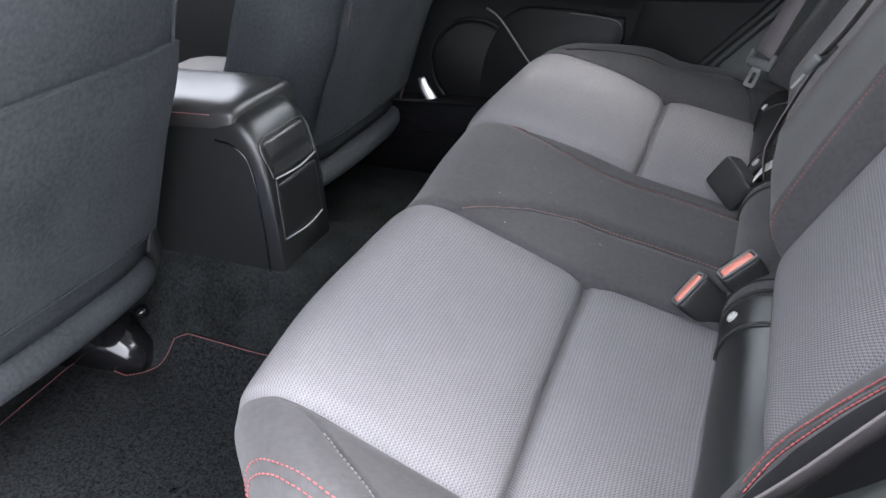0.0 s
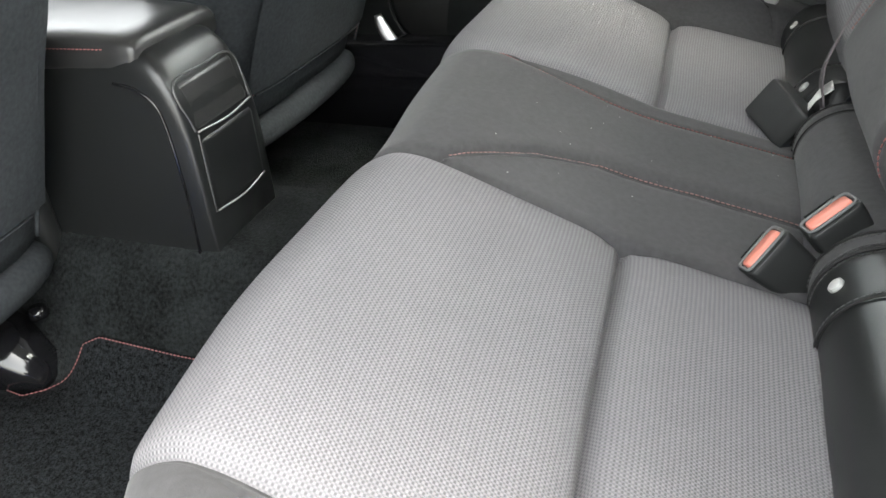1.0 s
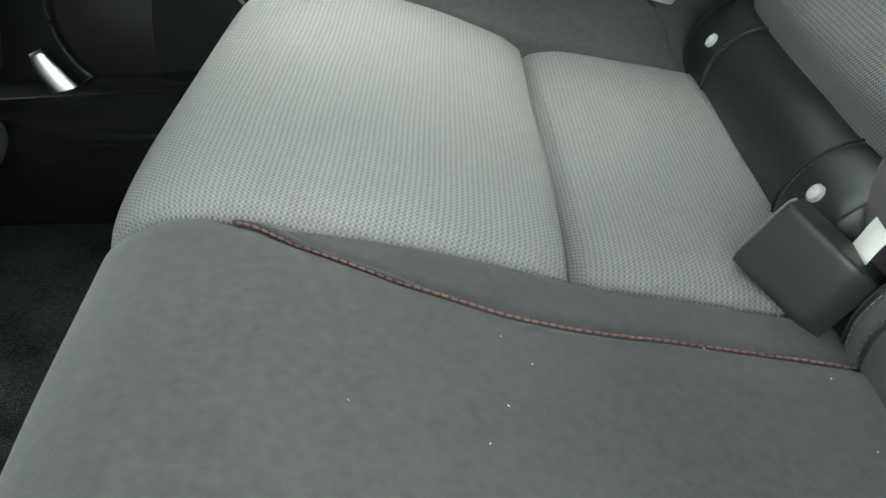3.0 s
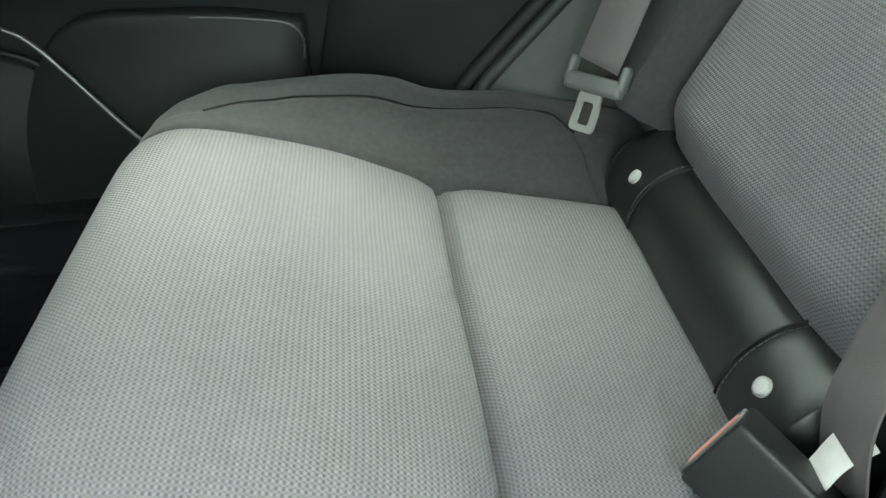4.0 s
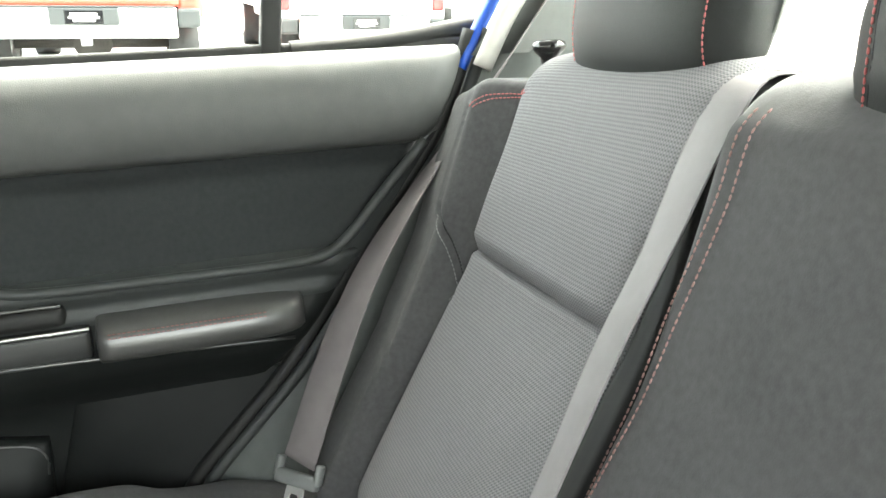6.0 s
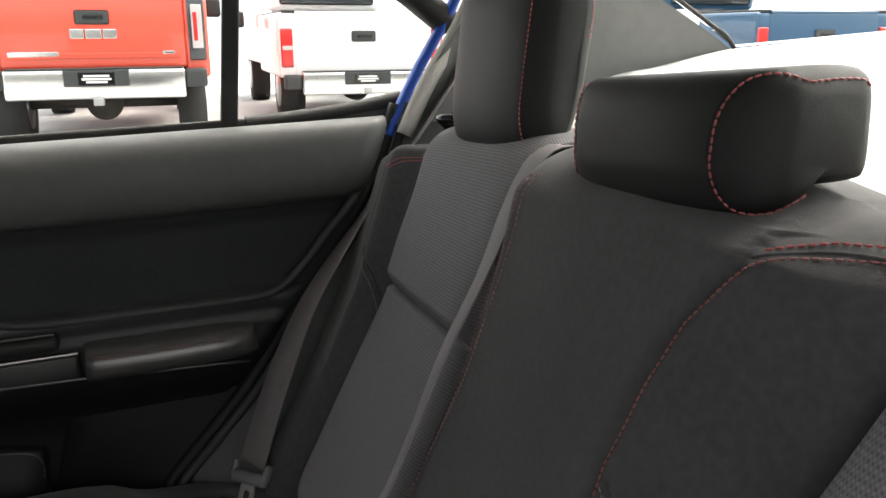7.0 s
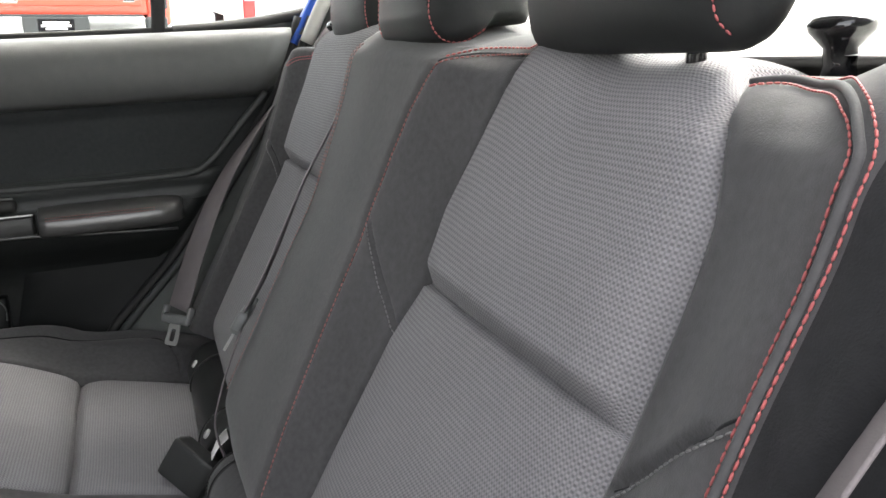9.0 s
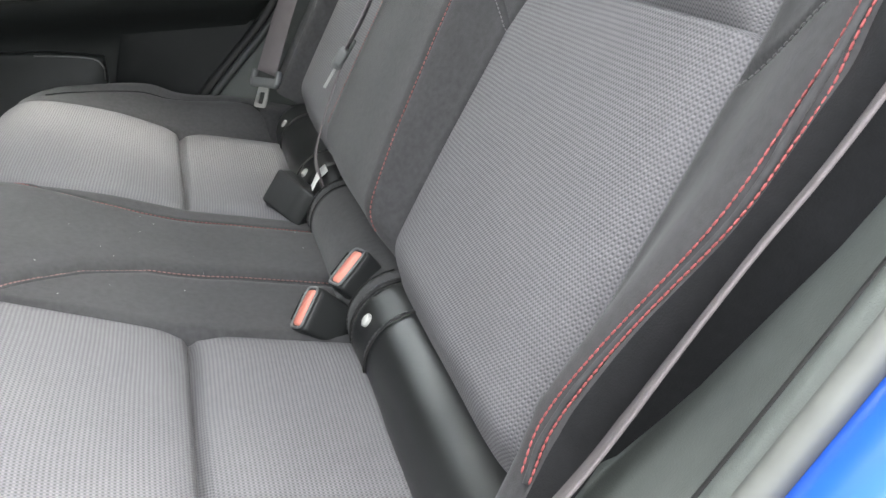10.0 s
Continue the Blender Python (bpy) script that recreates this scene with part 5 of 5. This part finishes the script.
X, Y = np.meshgrid(np.linspace(0, 1, 30), np.linspace(-0.68, 0.68, 60), indexing="ij")
X = 0.34 + X * (0.45 + 0.08 * (1 - (Y / 0.62) ** 2))
Z = 0.985 + 0.10 * smooth01(X, 0.34, 0.62) + 0.025 * smooth01(X, 0.6, 0.8)
shelf = thing("parcel_shelf", "light grey parcel shelf below the rear window", "shelf", (0.6, 0, 1.0), kind="structure")
raw("deck", np.stack([X, Y, Z], -1).reshape(-1, 3), grid_faces(30, 60), SHELF, shelf)
part("brake_light", box(0.79, 0.0, 1.125, 0.05, 0.26, 0.035, 0.012), PILLAR, shelf, "grey brake light housing")
settle(shelf)
rw = thing("window_rear", "clear sloping rear window", "window", (0.65, 0, 1.1), kind="structure")
gl = []
for d in (0.0, 0.004):
    for q in np.linspace(0, 1, 6):
        for u in np.linspace(-1, 1, 15):
            gl.append(((0.787 + 0.075 * (1 - u * u)) * (1 - q) + 0.44 * q + d, u * (0.61 - 0.05 * q), 1.112 * (1 - q) + 1.325 * q + d))
gf = grid_faces(6, 15)
raw("pane", gl, gf + [tuple(i + 90 for i in reversed(q)) for q in gf], GLASS, rw).visible_shadow = False
settle(rw)
# headliner's unseen front end is lengthened to hold back light from ahead
X, Y = np.meshgrid(np.linspace(-1.62, 0.46, 30), np.linspace(-0.68, 0.68, 40), indexing="ij")
Z = 1.36 - 0.05 * (np.abs(Y) / 0.68) ** 3 - 0.03 * smooth01(X, 0.1, 0.46)
top_v = np.concatenate([np.stack([X, Y, Z], -1).reshape(-1, 3), np.stack([X, Y, Z + 0.03], -1).reshape(-1, 3)])
ff = grid_faces(30, 40)
tagged(raw("ceiling", top_v, ff + [tuple(i + 1200 for i in reversed(q)) for q in ff], HEADLINE), "pale grey fabric headliner", "ceiling", kind="structure")
# unseen closing walls; wall_front is raised to cut windscreen light
for nm, b in (("wall_front", (-1.95, 0, 0.70, 0.05, 1.5, 0.88)), ("wall_right_front", (-1.5, 0.735, 0.62, 0.92, 0.05, 0.72)), ("wall_left_front", (-1.5, -0.735, 0.62, 0.92, 0.05, 0.72)),
              ("wall_rear", (0.44, 0, 0.66, 0.05, 1.40, 0.64)), ("wall_right_outer", (-0.40, 0.79, 0.62, 1.25, 0.05, 0.72)), ("wall_right_rear", (0.53, 0.79, 0.65, 0.62, 0.05, 0.78))):
    tagged(part(nm, box(*b, 0.01), PLASTIC), "plain unseen dark wall added to close the car body", "wall", kind="structure")
# out-of-view door leaf, added to shade the cushion's front from the open side
leaf = Matrix.Rotation(radians(-70), 4, "Z")
tagged(part("wall_left_door", box(-0.84, -1.24, 0.80, 0.98, 0.07, 1.05, 0.02, rot=leaf), PLASTIC), "unseen open left door leaf, added to block light from the front left", "wall", kind="structure")
plate = thing("sill_plate", "glossy black scuff plate on the far door sill", "sill plate", (-0.6, 0.66, 0.3))
rings = []
for x in np.linspace(-0.95, -0.42, 14):
    rings.append([(x, 0.662 + a, 0.345 + b + 0.02 * (x + 0.7) ** 2) for a, b in superring(26, 0.060, 0.105, 2.2)])
loft("plate", rings, GLOSS, plate)
# silver crescent built as a part: stands in for a reflection on black gloss
strip = spline([(-0.732, 0.652, 0.492, 0.014), (-0.722, 0.648, 0.468, 0.024), (-0.700, 0.645, 0.440, 0.022), (-0.665, 0.643, 0.426, 0.011), (-0.630, 0.642, 0.422, 0.005), (-0.590, 0.641, 0.421, 0.002)], 30)
rings = []
for i, (a_, b_, c_, w_) in enumerate(strip):
    t_ = strip[min(i + 1, 29)][:3] - strip[max(i - 1, 0)][:3]
    t_ = Vector(t_).normalized()
    n_ = Vector((0.20, -0.90, 0.35))
    n_ = (n_ - t_ * n_.dot(t_)).normalized()
    u_ = n_.cross(t_)
    o_ = Vector((a_, b_, c_))
    rings.append([tuple(o_ + u_ * (k1 * w_ / 2) + n_ * k2) for k1, k2 in ((-1, -0.004), (-1, 0.0), (-0.6, 0.0012), (0, 0.0016), (0.6, 0.0012), (1, 0.0), (1, -0.004))])
loft("edge_strip", rings, SILVER, plate, "silver crescent standing in for the daylight reflection on gloss trim")
settle(plate)

# ---- parking lot ----
LOT_N = Vector((0.0385, -0.0763, 0.9963))
LOT = Matrix.Translation((0.0, -0.6, 0.02)) @ Vector((0, 0, 1)).rotation_difference(LOT_N).to_matrix().to_4x4()
X, Y = np.meshgrid(np.r_[-900, -200, -60, np.linspace(-25, 25, 30), 60, 200, 900], np.r_[-900, -200, -60, np.linspace(-25, 40, 36), 60, 200, 900], indexing="ij")
pts = [LOT @ Vector((a, b, 0)) for a, b in zip(X.ravel(), Y.ravel())]
tagged(raw("ground", pts, grid_faces(*X.shape), ASPHALT), "pale weathered parking lot surface", "ground", kind="structure")


def pickup(label, paint, x, y, kind):
    """A pickup truck from behind: x across, y ahead, z up from the ground below its tailgate."""
    th = thing("pickup_truck", label, "truck", (0, 0, 0), "parked pickup trucks")
    P = lambda n, bm, mt, lab="", smooth=False: part(n, bm, mt, th, lab, smooth)  # noqa: E731
    P("tailgate", box(0, 0.03, 0.915 if kind else 1.06, 1.66 if kind else 1.60, 0.07, 0.73 if kind else 0.62, 0.025, 3), paint, "", True)
    P("tailgate_crease", box(0, -0.008, 0.86, 1.50, 0.012, 0.05, 0.005), paint)
    P("tailgate_cap", box(0, 0.03, 1.285 if kind else 1.375, 1.62, 0.09, 0.03, 0.012), paint)
    for s in (-1, 1):
        P("bed_side", box(s * 0.90, 1.05, 0.92 if kind else 1.02, 0.22, 2.1, 0.74, 0.05, 3), paint, "", True)
        P("bed_rail", box(s * 0.88, 1.05, 1.30 if kind else 1.40, 0.16, 2.1, 0.03, 0.012), PLASTIC)
        P("tail_light", box(s * (0.915 if kind else 0.905), -0.005, 0.89 if kind else 1.09, 0.14 if kind else 0.155, 0.06, 0.44 if kind else 0.56, 0.02, 3), TAIL if kind else DGLASS, "red tail light" if kind else "dark tail light with a pale lens", True)
        if not kind:
            P("light_bar", box(s * 0.895, -0.044, 1.12, 0.035, 0.012, 0.26, 0.008), TAIL, "red light bar")
        P("light_lens", box(s * 0.91, -0.032, 0.89 if kind else 1.12, 0.12 if kind else 0.10, 0.02, 0.05 if kind else 0.40, 0.01), CLEAR, "clear reversing lens")
        for yy in (0.62, 4.25):
            w = cyl(0.40, 0.40, 0.27, Matrix.Translation((s * 0.82, yy, 0.40)) @ Matrix.Rotation(radians(90), 4, "Y"), 32)
            P("tyre", w, TYRE, "", True)
            P("rim", cyl(0.25, 0.22, 0.28, Matrix.Translation((s * 0.825, yy, 0.40)) @ Matrix.Rotation(radians(90 * s), 4, "Y"), 24), SILVER, "bright wheel rim", True)
        P("door_mirror", box(s * 1.22, 3.0, 1.26 if kind else 1.38, 0.20, 0.10, 0.24, 0.05, 3), TRIM if kind else PLASTIC, "", True)
        P("cab_side", box(s * 0.90, 3.5, 1.0, 0.2, 2.8, 0.72, 0.05, 3), paint, "", True)
        P("bumper_corner", box(s * 0.87, -0.06, 0.50 if kind else 0.655, 0.20, 0.16, 0.17, 0.03), TRIM)
    P("cab", box(0, 3.1, 1.62, 1.62, 1.6, 0.52, 0.14, 4), paint, "", True)
    P("rear_window", box(0, 2.30, 1.62, 1.36, 0.06, 0.34, 0.05, 3), DGLASS, "dark cab rear window")
    P("bed_floor", box(0, 1.1, 0.80, 1.6, 2.1, 0.06), TRIM)
    P("front", box(0, 5.1, 0.95, 1.9, 0.9, 0.7, 0.12, 3), paint, "", True)
    bz_ = -0.13 if kind else 0.0
    P("bumper", box(0, -0.10, 0.615 + bz_, 1.54, 0.16, 0.27, 0.035, 3), CHROME, "bright chrome rear bumper", True)
    P("bumper_step", box(0, -0.10, 0.752 + bz_, 1.50, 0.15, 0.012, 0.004), TRIM)
    P("plate_recess", box(0, -0.178, 0.67 + bz_, 0.56, 0.02, 0.15, 0.015), TRIM)
    P("licence_plate", box(0, -0.191, 0.665 + bz_, 0.31, 0.006, 0.115, 0.004), GLOSS, "dark licence plate")
    for k_, (w_, z_) in enumerate(((0.22, 0.690), (0.25, 0.662), (0.18, 0.636))):
        P("plate_bar", box(0, -0.195, z_ + bz_, w_, 0.003, 0.018), TAG)
    P("hitch", box(0, -0.16, 0.46 + bz_ * 0.5, 0.09, 0.12, 0.07, 0.01), SILVER)
    P("rear_axle", cyl(0.055, 0.055, 1.4, Matrix.Translation((0, 0.62, 0.40)) @ Matrix.Rotation(radians(90), 4, "Y"), 16), UNDER, "", True)
    P("axle_case", cyl(0.17, 0.17, 0.22, Matrix.Translation((0, 0.58, 0.40)) @ Matrix.Rotation(radians(90), 4, "X"), 20), UNDER, "", True)
    P("frame", box(0, 1.8, 0.56, 1.0, 3.2, 0.10, 0.02), UNDER)
    gz = 1.02 if kind else 1.20
    P("gate_handle", box(0, -0.014, gz, 0.29, 0.022, 0.125, 0.02), TRIM, "grey tailgate handle")
    P("handle_slot", box(0.01, -0.027, gz, 0.17, 0.006, 0.038, 0.006), GLOSS)
    if kind == 0:
        for dx, w_ in ((-0.14, 0.12), (0.0, 0.14), (0.14, 0.12)):
            P("badge_bar", box(dx, -0.012, 1.055, w_, 0.014, 0.085, 0.008), CHROME)
        P("badge_bar", box(-0.52, -0.010, 0.875, 0.42, 0.01, 0.045, 0.006), CHROME)
        P("badge_bar", box(0.64, -0.010, 0.885, 0.11, 0.01, 0.03, 0.006), CHROME)
    for sub_, host_ in (("light_lens", "tail_light"), ("light_bar", "tail_light"), ("rim", "tyre"), ("plate_bar", "licence_plate"), ("handle_slot", "gate_handle"), ("badge_bar", "tailgate"), ("tailgate_crease", "tailgate"), ("tailgate_cap", "tailgate"), ("bumper_step", "bumper"), ("plate_recess", "bumper")):
        nest(th, sub_, host_)
    th.matrix_basis = LOT @ Matrix.Translation((x, y, 0))
    return th


pickup("red pickup truck seen from behind with chrome bumper and badge bars", RED, -0.74, 8.4, 0)
pickup("white pickup truck seen from behind with tall red lights", WHITE, 2.12, 9.9, 1)
pickup("white pickup truck parked behind the car's rear window", WHITE, 4.75, 8.4, 1)
pickup("dark blue pickup truck parked at the end of the row", NAVY, 7.55, 8.4, 1)
